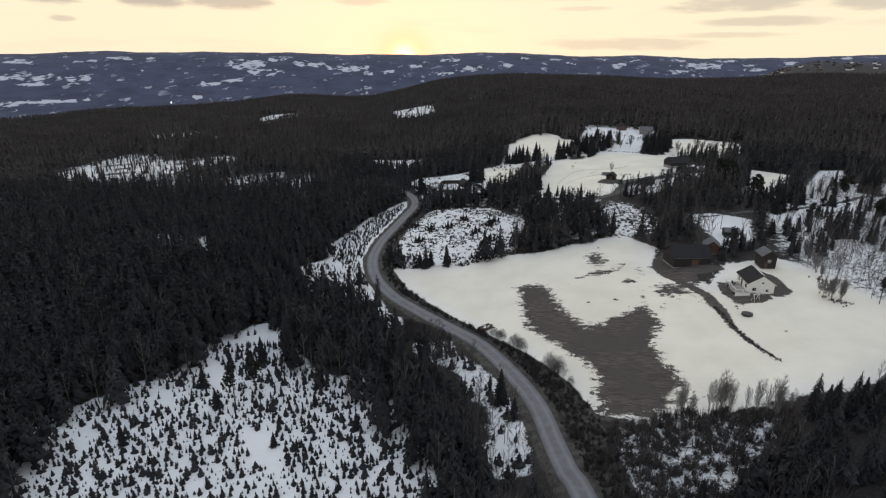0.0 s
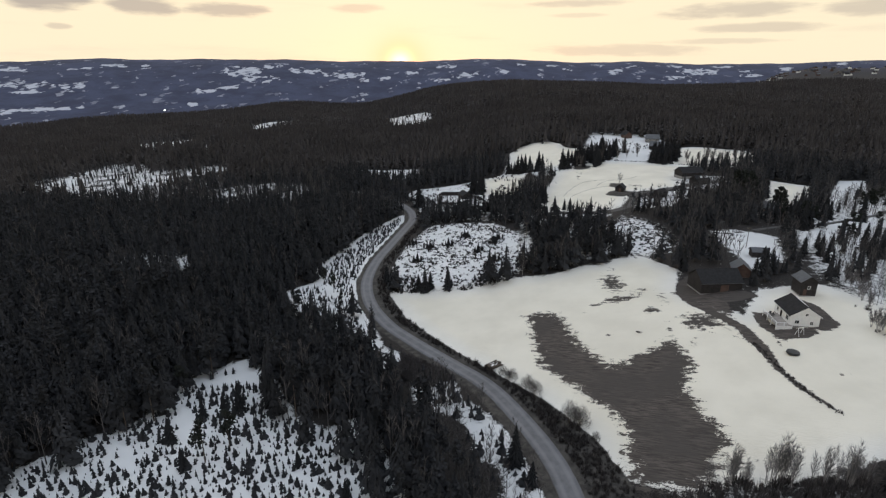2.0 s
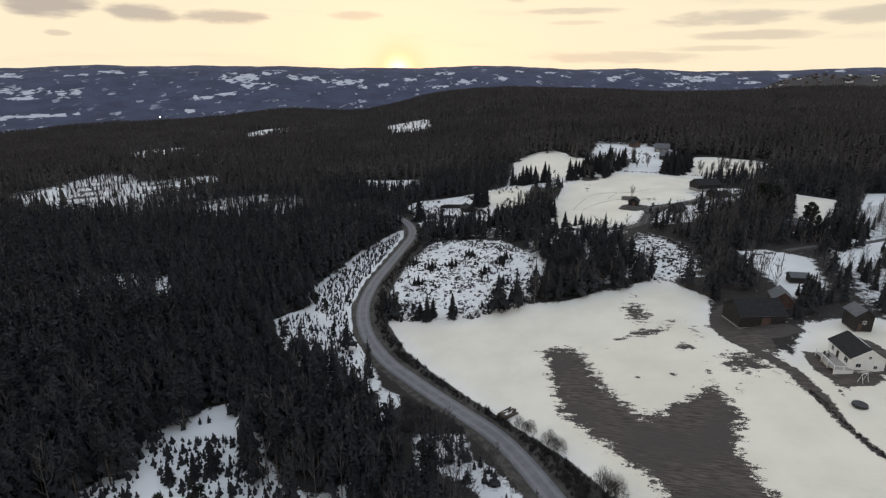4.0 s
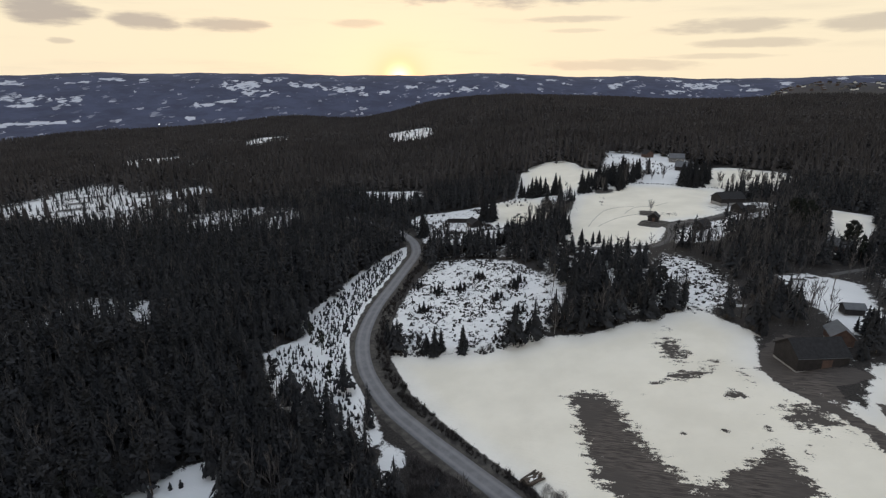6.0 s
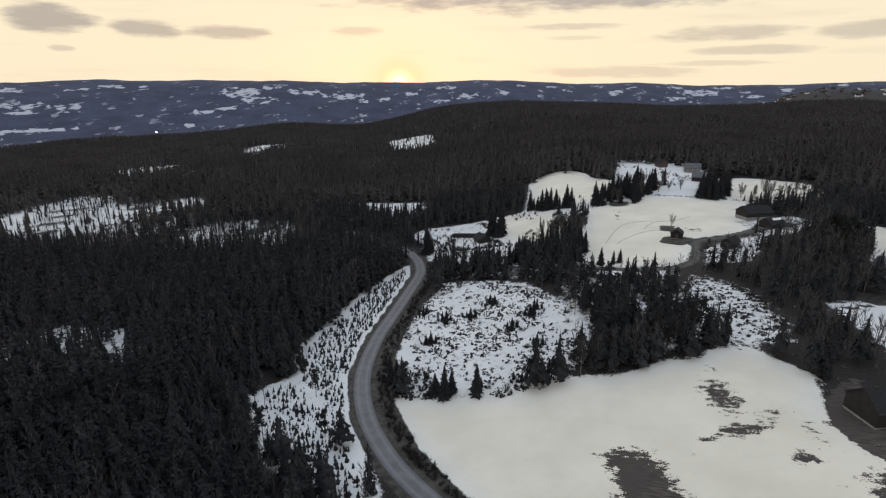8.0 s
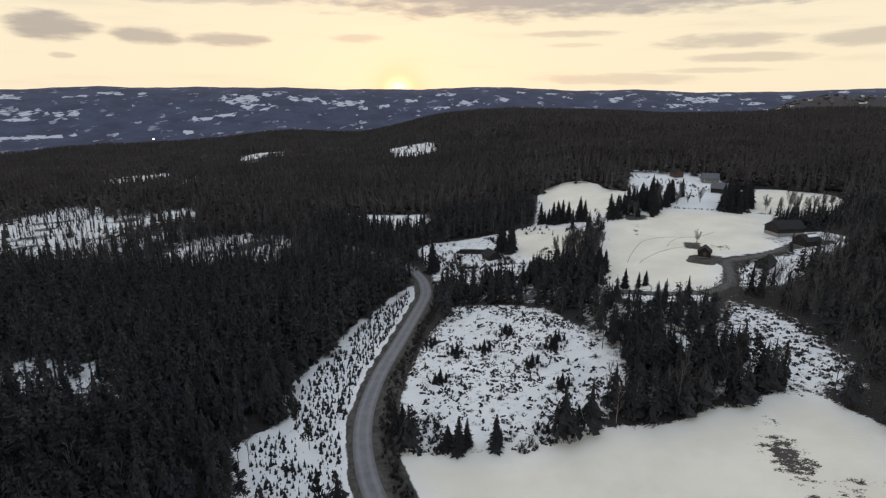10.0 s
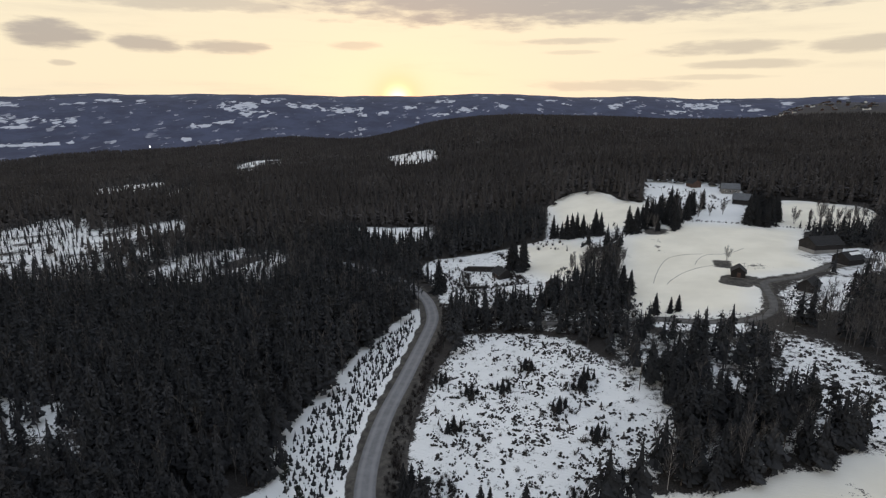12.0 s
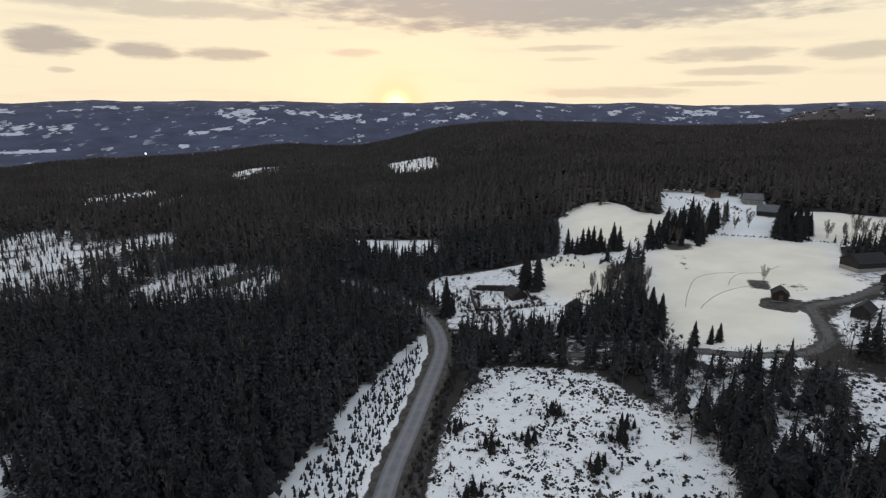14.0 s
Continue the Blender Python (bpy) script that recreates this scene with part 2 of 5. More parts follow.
GLASS = material("window_glass", (0.02, 0.025, 0.03), 0.08, 0.1, 1.0, spec=0.6)
DECK = material("weathered_deck_boards", (0.33, 0.31, 0.29), 0.8, 0.2, 1.2, 0.3)
SNOW = material("packed_snow", (0.78, 0.78, 0.77), 0.9, 0.06, 0.8, 0.4)
STUMP = material("cut_stumps_and_slash", (0.034, 0.031, 0.030), 0.95, 0.5, 0.6, islands=0.8)
TARP = material("dark_tarpaulin", (0.03, 0.032, 0.036), 0.5, 0.3, 1.0, 0.2)
LAMP = bpy.data.materials.new("lamp_glow")
LAMP.use_nodes = True
LAMP.node_tree.nodes["Principled BSDF"].inputs["Emission Color"].default_value = (1, 0.97, 0.9, 1)
LAMP.node_tree.nodes["Principled BSDF"].inputs["Emission Strength"].default_value = 8.0
POLE = material("tarred_pole_wood", (0.11, 0.095, 0.08), 0.9, 0.3, 1.0, 0.3)
def sig(v):
    return 1 / (1 + np.exp(-np.clip(v, -40, 40)))


def smooth(a, b, v):
    s = np.clip((v - a) / (b - a), 0, 1)
    return s * s * (3 - 2 * s)


def height(x, y):
    """Height of the land: a bench rising to the east, a wooded ridge, a valley and the hills beyond it."""
    x, y = np.asarray(x, float), np.asarray(y, float)
    r, th = np.hypot(x, y), np.degrees(np.arctan2(x, y))
    near = 2.4 + 22.2 * sig((x - 46.8) / 28.8) + 3.6 * np.exp(-((x - 12) ** 2 + (y - 262) ** 2) / 3170)
    near = near + 10.8 * smooth(360, 516, y) * sig((x - 36) / 48) + 0.6 * np.sin(x / 28 + 1) * np.sin(y / 37)
    front = smooth(95, 60, np.abs(th))
    crest = -54 + 4 * np.sin(th / 5) - 14 * smooth(-30, -40, th) + 31 * np.exp(-(((th + 14) / 6) ** 2)) + 94 * sig((th + 4.5) / 2.6)
    crest = crest * front
    wave = 5 * np.sin(x / 150 + y / 105) * np.sin(y / 190 - x / 290 + 1)
    s = smooth(460, 1700, r)
    mid = near * (1 - s) + crest * s + wave * smooth(500, 900, r) * smooth(1750, 1500, r)
    top = 142 + 4 * np.sin(th / 3.1 + 1) + 3 * np.sin(th / 1.3) + 1.5 * np.sin(th * 1.7 + 2) + 0.8 * np.sin(th * 4.1) - 18 * np.exp(-(((th - 25) / 4) ** 2)) + 22 * np.exp(-(((th - 6) / 4) ** 2)) + 10 * smooth(32, 38, th) - 42 * smooth(-29, -40, th)
    floor = mid + (-175 - mid) * smooth(1750, 2900, r)
    far = -175 + (top + 175) * smooth(2950, 4850, r) ** 0.85
    shoulder = 190 * smooth(22, 33, th) * smooth(75, 55, th) * np.exp(-(((r - 2500) / 420) ** 2))
    return np.where(r > 2900, far, floor) + shoulder


# ---------------------------------------------------------------- plan of the place (metres, x east, y north)
ROAD = [(60, -140), (44, -60), (33, 0), (29, 45), (26.5, 81), (25, 88), (24, 97), (22.5, 112), (18, 128), (11, 145), (1, 159), (-9, 172), (-19, 186), (-27, 204), (-30.5, 224), (-29, 246), (-24.5, 268), (-20, 292), (-17, 312), (-17.5, 326), (-20, 340), (-26, 356), (-38, 374), (-64, 398)]
TRACK = [(88, 193), (79, 188), (74.5, 180), (75, 172), (78, 164), (80.5, 154), (80, 142), (78.5, 134), (79, 123), (81, 115)]
FARM_ROAD = [(22, 296), (38, 292), (57, 288), (67, 282), (82, 280), (92, 286), (98, 296), (102, 307), (106, 313), (119, 316), (142, 328), (160, 334)]
EAST_ROAD = [(104, 232), (116, 233), (128, 236), (145, 241), (159, 242), (171, 246), (194, 256), (204, 263), (223, 270), (280, 300)]

FIELD = [(-21, 210), (-13, 190), (-5, 176), (4, 163), (12, 152), (23, 136), (31, 119), (34, 106), (43, 101), (63, 100), (79, 103), (89, 103), (105, 109), (128, 132), (124, 147), (120, 165), (115, 176), (97, 174), (84, 158), (76, 176), (74, 184), (80, 198), (74, 213.5), (67, 215), (60, 211.5), (53, 213), (44, 210.5), (36, 210), (30, 211.5), (24, 210.5), (17, 208), (8, 207.5), (-6, 208.5)]
MELT = [(27, 183), (36, 181), (38, 168), (39, 157), (44, 145), (52, 149), (62, 154), (62, 140), (56, 131), (56, 122), (57, 112), (47, 101), (35, 103), (39, 119), (38, 127), (33, 137), (26, 152)]
CLEARING = [(-70, 60), (-88, 92), (-95, 112), (-84, 126), (-73, 134), (-68, 155), (-56, 164), (-46, 146), (-38, 133), (-28, 128), (-20, 133), (-14, 114), (-7, 99), (-2, 88), (0, 70), (-5, 50)]
STRIP = [(-22, 326), (-37, 296), (-45, 268), (-53, 240), (-49, 224), (-58, 216), (-51, 199), (-45, 187), (-37, 184), (-28, 168), (-22, 172), (-26, 184), (-31, 198), (-34, 223), (-28, 258), (-23, 286)]
CLEARCUT = [(-7, 296), (12, 291), (27, 281), (34, 262), (37, 245), (38, 236), (30, 218), (25, 211), (7, 207), (-19, 210), (-23, 231), (-18, 261), (-11, 284)]
FIELD_TWO = [(60, 337), (78, 385), (110, 400), (165, 385), (139, 345), (133, 324), (104, 318), (98, 305), (86, 284), (51, 290), (53, 316)]
FIELD_THREE = [(57, 468), (64, 481), (78, 491), (90, 487), (96, 472), (96, 455), (104, 447), (108, 438), (100, 416), (84, 402), (66, 402), (52, 424)]
FIELD_FOUR = [(178, 436), (199, 440), (210, 435), (226, 424), (226, 408), (196, 384), (166, 384), (158, 392)]
FIELD_FIVE = [(26, 408), (54, 396), (62, 376), (58, 350), (40, 338), (26, 362)]
RUIN_YARD = [(-16, 395), (20, 402), (26, 372), (34, 350), (36, 326), (6, 320), (-10, 326), (-14, 338), (-18, 352)]
LANE_BELT = [(52, 289), (70, 284), (80, 283), (80, 272), (72, 272), (54, 280)]
FARM_YARD = [(128, 520), (180, 480), (168, 430), (144, 403), (122, 454)]
LEFT_A = [(-300, 465), (-299, 520), (-281, 521), (-246, 475), (-200, 511), (-186, 482), (-208, 456), (-197, 390), (-207, 370), (-240, 385), (-310, 410)]
LEFT_B = [(-153, 364), (-159, 387), (-152, 414), (-142, 424), (-120, 430), (-96, 405), (-98, 374), (-117, 381), (-121, 367), (-146, 364)]
LEFT_C = [(-398, 751), (-374, 833), (-320, 760), (-288, 671), (-325, 628), (-352, 640)]
LEFT_D = [(-162, 240), (-153, 250), (-142, 258), (-136, 248), (-144, 236), (-152, 226)]
LEFT_K = [(-142, 264), (-128, 264), (-112, 256), (-103, 240), (-112, 238), (-126, 242), (-138, 250)]
GAP_ONE = [(-92, 960), (-99, 1090), (-19, 1040), (-12, 860), (-72, 880)]
GAP_TWO = [(-84, 492), (-65, 482), (-18, 470), (-16, 436), (-53, 440)]
SLOPE = [(84, 270), (91, 264), (94, 252), (94, 242), (92, 228), (86, 216), (78, 214), (72, 213), (70.5, 222), (68.5, 237), (72.5, 250)]
BIRCH_ZONE = [(152, 250), (215, 300), (262, 300), (200, 210), (140, 120), (124, 134), (118, 156), (122, 190)]
EAST_FIELD = [(190, 335), (204, 316), (160, 262), (146, 258)]
FAR_EAST = [(180, 268), (233, 335), (247, 336), (195, 268)]
YARD = [(74, 182), (78, 188), (84, 193), (80, 178), (86, 177), (93, 176), (95, 170), (89, 170), (84, 169), (82, 161), (80, 165), (77, 172), (74, 176)]
HOUSE_YARD = [(87, 162), (85, 154), (86, 147), (84, 142), (87, 145), (92, 145), (97, 147), (104, 149), (105, 155), (106, 162), (104, 167), (101, 158), (98, 150), (91, 151), (88, 153), (90, 160)]
BANK = [(28, 60), (27, 88), (25, 112), (20, 129), (13, 146), (3, 160), (-7, 173), (-17, 187), (-25, 205), (-28, 224), (-26, 246), (-21, 268), (-19, 262), (-22, 240), (-21, 212), (-13, 190), (-4, 176), (5, 163), (13, 152), (24, 136), (32, 119), (35, 106), (36, 80), (36, 60)]
NORTH_OPEN = [(-24, 386), (-17, 400), (8, 403), (43, 408), (56, 468), (84, 490), (99, 452), (106, 442), (128, 498), (160, 478), (172, 440), (192, 442), (226, 430), (222, 405), (197, 386), (160, 388), (120, 398), (90, 392), (62, 378), (58, 350), (48, 338), (28, 327), (19, 316), (-2, 318), (-13, 330), (-14, 345)]
CABIN_SLOPE = [(112, 237), (122, 236), (130, 226), (118, 200), (104, 192), (107, 209), (109, 224)]
CLUMP = [(38, 300), (50, 298), (56, 312), (60, 330), (50, 334), (40, 318)]
CLUSTER_TWO = [(82, 392), (103, 429), (118, 436), (137, 428), (122, 409), (112, 401), (103, 388), (92, 391)]
CLUSTER_THREE = [(141, 393), (159, 422), (171, 417), (156, 389)]
SOUTH_BRUSH = [(36, 100), (52, 101), (74, 97), (71, 92), (60, 82), (52, 76), (44, 70), (33, 60), (31, 82)]
ROADSIDE = [(-10, 160), (3, 146), (11, 132), (17, 115), (20, 97), (21, 70), (12, 58), (8, 88), (5, 106), (2, 122), (-5, 138), (-14, 152)]
LEFT_E = [(-196, 388), (-187, 424), (-184, 435), (-161, 400), (-180, 407), (-193, 386)]
LEFT_F = [(-259, 590), (-296, 753), (-246, 646), (-251, 610)]
LEFT_G = [(-330, 973), (-316, 1022), (-265, 1030), (-244, 955), (-254, 814), (-267, 820)]
LEFT_H = [(-408, 673), (-403, 706), (-374, 663), (-381, 650)]
WEST_GLADES = [(-330, 480), (-300, 540), (-190, 520), (-150, 440), (-88, 440), (-84, 372), (-150, 350), (-215, 360), (-320, 390)]
BELT = [(-14, 298), (12, 293), (30, 280), (50, 283), (60, 284), (58, 320), (62, 345), (44, 345), (30, 330), (-2, 322), (-16, 328)]
CUT_SIDE = [(30, 213), (60, 217), (72, 220), (74, 268), (50, 281), (36, 290)]
HUT_PATCH = [(100, 343), (107, 339), (102, 329), (96, 333)]
SNOW_BAND = [(150, 241), (170, 244), (191, 252), (178, 224), (163, 216), (149, 208), (138, 216)]
ROAD_SNOW = [(3, 149), (4.6, 140), (7.3, 138), (12, 131), (15.8, 122.4), (18, 109.7), (19.4, 104), (19, 97.5), (18, 88), (9, 88), (8.4, 94.4), (10.6, 101.2), (11, 112), (6, 119.5), (5.5, 126.6), (3, 131)]
ROAD_PATCH = [(-18.9, 171), (-13.5, 167), (-12.6, 162), (-16.9, 155.7), (-18.9, 153.5), (-19.4, 161)]
ROAD_THIN = [(-9.3, 148.8), (-3, 150.5), (3.2, 149.7), (3.2, 132.5), (-3.6, 135), (-8.5, 134)]
SCRUB = [(-12.4, 165), (-4, 158), (4, 148.5), (-5, 150), (-11.5, 151)]
# small snowy gaps inside the grove
GLADES = ((54.3, 253.2, 4.5), (58.4, 245.8, 4.5), (51.7, 241.5, 4.0), (44, 262, 3.5))
HUT_YARD = [(89, 315), (94, 323), (99, 323), (106, 318), (103, 311), (96, 308)]
BARN_YARD = [(132, 346), (170, 352), (176, 338), (150, 318), (120, 312), (104, 300), (96, 282), (112, 284), (136, 308)]


def sd(points, x, y):
    """Signed distance to a closed outline, positive inside."""
    p = np.array(points, float)
    q = np.roll(p, -1, 0)
    best, inside = np.full(np.shape(x), 1e9), np.zeros(np.shape(x), bool)
    for (ax, ay), (bx, by) in zip(p, q):
        dx, dy = bx - ax, by - ay
        s = np.clip(((x - ax) * dx + (y - ay) * dy) / (dx * dx + dy * dy), 0, 1)
        best = np.minimum(best, np.hypot(x - ax - s * dx, y - ay - s * dy))
        if ay != by:
            inside ^= ((ay > y) != (by > y)) & (x < dx * (y - ay) / dy + ax)
    return np.where(inside, best, -best)


def wander(x, y, size, seed):
    """Smooth uneven variation round zero, with features of about that size."""
    g = np.random.default_rng(seed)
    total = 0.0
    for _ in range(8):
        a, k = g.uniform(0, 6.283), 6.283 / (size * g.uniform(0.6, 2.2))
        total = total + np.sin(k * (x * math.cos(a) + y * math.sin(a)) + g.uniform(0, 6.283))
    return total / 2.8


def line_distance(points, x, y):
    best = np.full(np.shape(x), 1e9)
    for (ax, ay), (bx, by) in zip(points[:-1], points[1:]):
        dx, dy = bx - ax, by - ay
        s = np.clip(((x - ax) * dx + (y - ay) * dy) / (dx * dx + dy * dy), 0, 1)
        best = np.minimum(best, np.hypot(x - ax - s * dx, y - ay - s * dy))
    return best


def curve_through(points, step=2.0):
    """A smooth line through the given places (Catmull-Rom)."""
    p = np.array([points[0], *points, points[-1]], float)
    out = []
    for k in range(1, len(p) - 2):
        n = max(2, int(np.hypot(*(p[k + 1] - p[k])) / step))
        for s in np.arange(n) / n:
            out.append(0.5 * (2 * p[k] + (p[k + 1] - p[k - 1]) * s + (2 * p[k - 1] - 5 * p[k] + 4 * p[k + 1] - p[k + 2]) * s**2 + (3 * p[k] - p[k - 1] - 3 * p[k + 1] + p[k + 2]) * s**3))
    out.append(p[-2])
    return np.array(out)


# snow fields on the far valley side: degrees east, metres off, half width in degrees, half depth
FAR_WEST = [(-36.4, 4333, 1.0, 86), (-36.2, 3911, 2.3, 76), (-32.6, 3826, 1.0, 83), (-35.1, 3420, 2.8, 43), (-37.9, 3393, 0.7, 40), (-27.8, 3991, 0.3, 56), (-18.8, 4167, 2.0, 153), (-17.3, 3949, 1.5, 87), (-13.3, 4196, 1.6, 98), (-16.2, 4305, 1.0, 67), (-9.3, 4071, 1.9, 86), (-7.7, 3937, 0.7, 59), (-5.4, 3991, 0.7, 46), (-2.9, 4159, 0.8, 56), (-22.2, 3712, 0.9, 59), (-20.4, 3763, 1.3, 40), (-29.2, 4342, 0.9, 66), (-26.8, 4348, 0.5, 70), (-31.9, 4255, 1.0, 40), (-35.8, 3754, 1.1, 40), (-23.5, 3424, 0.5, 40)]
FAR_NORTH = [(0.7, 4335, 1.1, 73), (2.4, 4024, 1.4, 78), (0.2, 3930, 1.1, 43), (24.1, 4305, 1.6, 138), (18.5, 4362, 0.7, 74), (10.9, 4398, 0.6, 54), (14.9, 4454, 0.5, 100), (22.1, 4079, 1.0, 63), (28.0, 4323, 0.5, 64), (28.2, 4169, 0.9, 49), (30.9, 4381, 0.6, 72), (32.2, 4270, 0.6, 57), (21.9, 4474, 0.9, 64), (7.9, 4384, 0.5, 52), (16.8, 4216, 0.6, 79), (26.1, 4508, 0.9, 69), (34.8, 4568, 0.4, 81), (6.3, 4132, 0.6, 52), (12.3, 4300, 0.7, 44)]


def mesh_object(name, verts, faces, mat, parent=None, label="", smooth_faces=False):
    """One mesh object from arrays; faces all of one size."""
    faces = np.asarray(faces, np.int32)
    me = bpy.data.meshes.new(name)
    k = faces.shape[1]
    me.vertices.add(len(verts))
    me.vertices.foreach_set("co", np.asarray(verts, np.float32).ravel())
    me.loops.add(faces.size)
    me.loops.foreach_set("vertex_index", faces.ravel())
    me.polygons.add(len(faces))
    me.polygons.foreach_set("loop_start", np.arange(0, faces.size, k, dtype=np.int32))
    me.polygons.foreach_set("loop_total", np.full(len(faces), k, np.int32))
    me.polygons.foreach_set("use_smooth", np.full(len(faces), smooth_faces))
    me.update()
    me.validate()
    me.materials.append(mat)
    ob = new(name, me)
    ob.parent = parent
    if label:
        ob["label"] = label
    return ob


def make_ground():
    turn = np.radians(np.r_[np.arange(-52, 52, 0.3), np.arange(53, 307, 6.0)])
    out = [0.0]
    while out[-1] < 5450:
        r = out[-1]
        out.append(r + (20 if r < 200 else 2.5 if r < 640 else min(2.5 + (r - 640) * 0.02, 26)))
    r = np.array(out[1:])
    x, y = r[:, None] * np.sin(turn), -150 + r[:, None] * np.cos(turn)
    z = height(x, y)
    n, c = len(r), len(turn)
    verts = np.stack([x, y, z], -1).reshape(-1, 3)
    i, j = np.meshgrid(np.arange(n - 1), np.arange(c), indexing="ij")
    k = (j + 1) % c
    quads = np.stack([i * c + j, i * c + k, (i + 1) * c + k, (i + 1) * c + j], -1).reshape(-1, 4)
    verts = np.vstack([verts, [[0, -150, float(height(0, -150))]]])
    ob = mesh_object("ground", verts, quads[:, ::-1], GROUND, smooth_faces=True)
    X, Y = verts[:, 0], verts[:, 1]
    snow = np.full(len(X), 0.16) + 0.2 * sig((X - 62) / 8) * smooth(420, 300, Y) * smooth(80, 120, Y) - 0.5 * smooth(2500, 3000, np.hypot(X, Y))

    def lay(outline, value, soft):
        nonlocal snow
        s = np.clip(0.5 + sd(outline, X, Y) / soft, 0, 1)
        snow = snow * (1 - s) + value * s

    lay(BELT, 0.46, 8), lay(CUT_SIDE, 0.5, 8), lay(WEST_GLADES, 0.42, 30)
    lay(NORTH_OPEN, 0.74, 6)
    for outline in (FIELD, FIELD_TWO, FIELD_THREE, FIELD_FOUR, FIELD_FIVE, FAR_EAST, EAST_FIELD):
        lay(outline, 0.74 if outline is FIELD_FIVE else 1.0, 5)
    lay(CABIN_SLOPE, 0.8, 5), lay(BARN_YARD, 0.72, 6)
    snow = np.maximum(snow, 0.78 * np.clip(1.0 + sd(CLEARING, X, Y) / 7, 0, 1))
    snow = np.maximum(snow, 0.78 * np.clip(1.1 + sd(STRIP, X, Y) / 6, 0, 1))
    for outline, value in ((RUIN_YARD, 0.57), (FARM_YARD, 0.8), (BIRCH_ZONE, 0.54), (SNOW_BAND, 0.8)):
        lay(outline, value, 8)
    for outline, value in ((LEFT_A, 0.70), (LEFT_B, 0.62), (LEFT_C, 0.66), (LEFT_D, 0.78), (LEFT_K, 0.78), (LEFT_E, 0.66), (LEFT_F, 0.64), (LEFT_G, 0.62), (LEFT_H, 0.64), (GAP_ONE, 0.8), (GAP_TWO, 0.85)):
        grain = 26 if outline in (LEFT_A, LEFT_B, LEFT_D, LEFT_E, LEFT_K, GAP_TWO) else 60
        lay(outline, value - 0.06 + 0.17 * wander(X, Y, grain, 17), 20)
    lay(CLEARCUT, 0.60, 3), lay(SLOPE, 0.56, 7), lay(SOUTH_BRUSH, 0.5, 6), lay(ROADSIDE, 0.3, 5), lay(ROAD_SNOW, 0.62, 3), lay(LANE_BELT, 0.6, 4)
    lay(ROAD_PATCH, 0.72, 3), lay(ROAD_THIN, 0.6, 3)
    for gx, gy, gr in GLADES:
        snow = np.maximum(snow, 0.7 * np.clip(1.4 - np.hypot(X - gx, Y - gy) / gr, 0, 1))
    grass = np.clip(0.5 + sd(MELT, X, Y) / 12, 0, 1)
    yard = np.clip(0.5 + sd(HUT_YARD, X, Y) / 4, 0, 1)
    yard = np.maximum(yard, np.clip(0.45 + sd(HUT_PATCH, X, Y) / 7, 0, 1))
    yard = np.maximum(yard, 0.49 * np.clip(0.5 + sd(BARN_YARD, X, Y) / 8, 0, 1))
    for line, half in ((FARM_ROAD, 2.2), (EAST_ROAD, 1.2), ([(-17, 331), (-8, 330), (0, 322), (12, 309), (22, 297)], 1.6)):
        yard = np.maximum(yard, np.clip(0.5 + (half - line_distance(line, X, Y)) / 2.5, 0, 1))
    bank = np.clip(0.5 + sd(BANK, X, Y) / 3, 0, 1)
    yard = np.maximum(yard, 0.8 * np.exp(-((X - 95) ** 2 + (Y - 391) ** 2) / 90))
    verge = np.clip(0.5 + (4.5 - line_distance(ROAD, X, Y)) / 2.0, 0, 1)
    patches = ((58, 195, 4.5, 10, 0.6), (64, 186, 5, 2.5, 0.5), (69, 178, 3, 6, 0.45), (61, 206, 3, 3, 0.46), (55, 182, 8, 1.8, 0.75), (62, 183, 4, 1.5, 0.6), (63, 171.5, 3.2, 2.4, 0.68), (73, 160.5, 8, 6.5, 0.62), (66, 151, 7, 4, 0.42), (79, 150, 5, 6, 0.42), (90, 128, 2, 1.2, 0.5), (68, 118, 1.2, 0.8, 0.6), (98, 120, 1.2, 0.8, 0.55), (44.5, 176, 2.2, 1.4, 0.58), (38, 164, 3, 9, 0.42), (52, 104, 10, 7, 0.46), (47, 161, 1.4, 1.2, 0.7), (55, 160, 1.3, 1.2, 0.65), (63, 158.5, 1.5, 1.2, 0.65), (112, 331, 9, 6, 0.49), (71, 364, 1.6, 6, 0.55), (90, 377, 2, 4, 0.62), (87.5, 368, 1.8, 4, 0.62), (86, 361, 1.6, 3, 0.55))
    for px, py, rx, ry, amount in patches:
        grass = np.maximum(grass, amount * np.exp(-(((X - px) / rx) ** 2 + ((Y - py) / ry) ** 2) / 2))
    trodden = np.maximum(np.clip(0.5 + sd(YARD, X, Y) / 3, 0, 1), np.clip(0.5 + sd(HOUSE_YARD, X, Y) / 2.5, 0, 1))
    trodden = np.maximum(trodden, np.clip(0.5 + (0.3 + 1.2 * smooth(112, 150, Y) - line_distance(TRACK, X, Y)) / 2.5, 0, 1))
    grass = np.maximum(grass, trodden)
    earth = np.maximum(np.maximum(yard, verge), bank)
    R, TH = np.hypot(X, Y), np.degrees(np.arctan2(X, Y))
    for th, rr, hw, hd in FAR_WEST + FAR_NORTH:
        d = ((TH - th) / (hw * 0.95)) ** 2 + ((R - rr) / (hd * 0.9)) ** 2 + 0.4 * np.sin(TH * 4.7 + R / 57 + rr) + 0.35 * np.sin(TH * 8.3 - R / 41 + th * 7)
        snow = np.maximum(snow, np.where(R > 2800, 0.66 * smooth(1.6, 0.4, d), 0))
    # weight of the painted haze and the coarse snow pattern, growing with distance
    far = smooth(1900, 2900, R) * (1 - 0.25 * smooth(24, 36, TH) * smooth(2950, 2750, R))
    # mask of the cream-tinted snow, taken from the field outlines
    old = np.zeros(len(X))
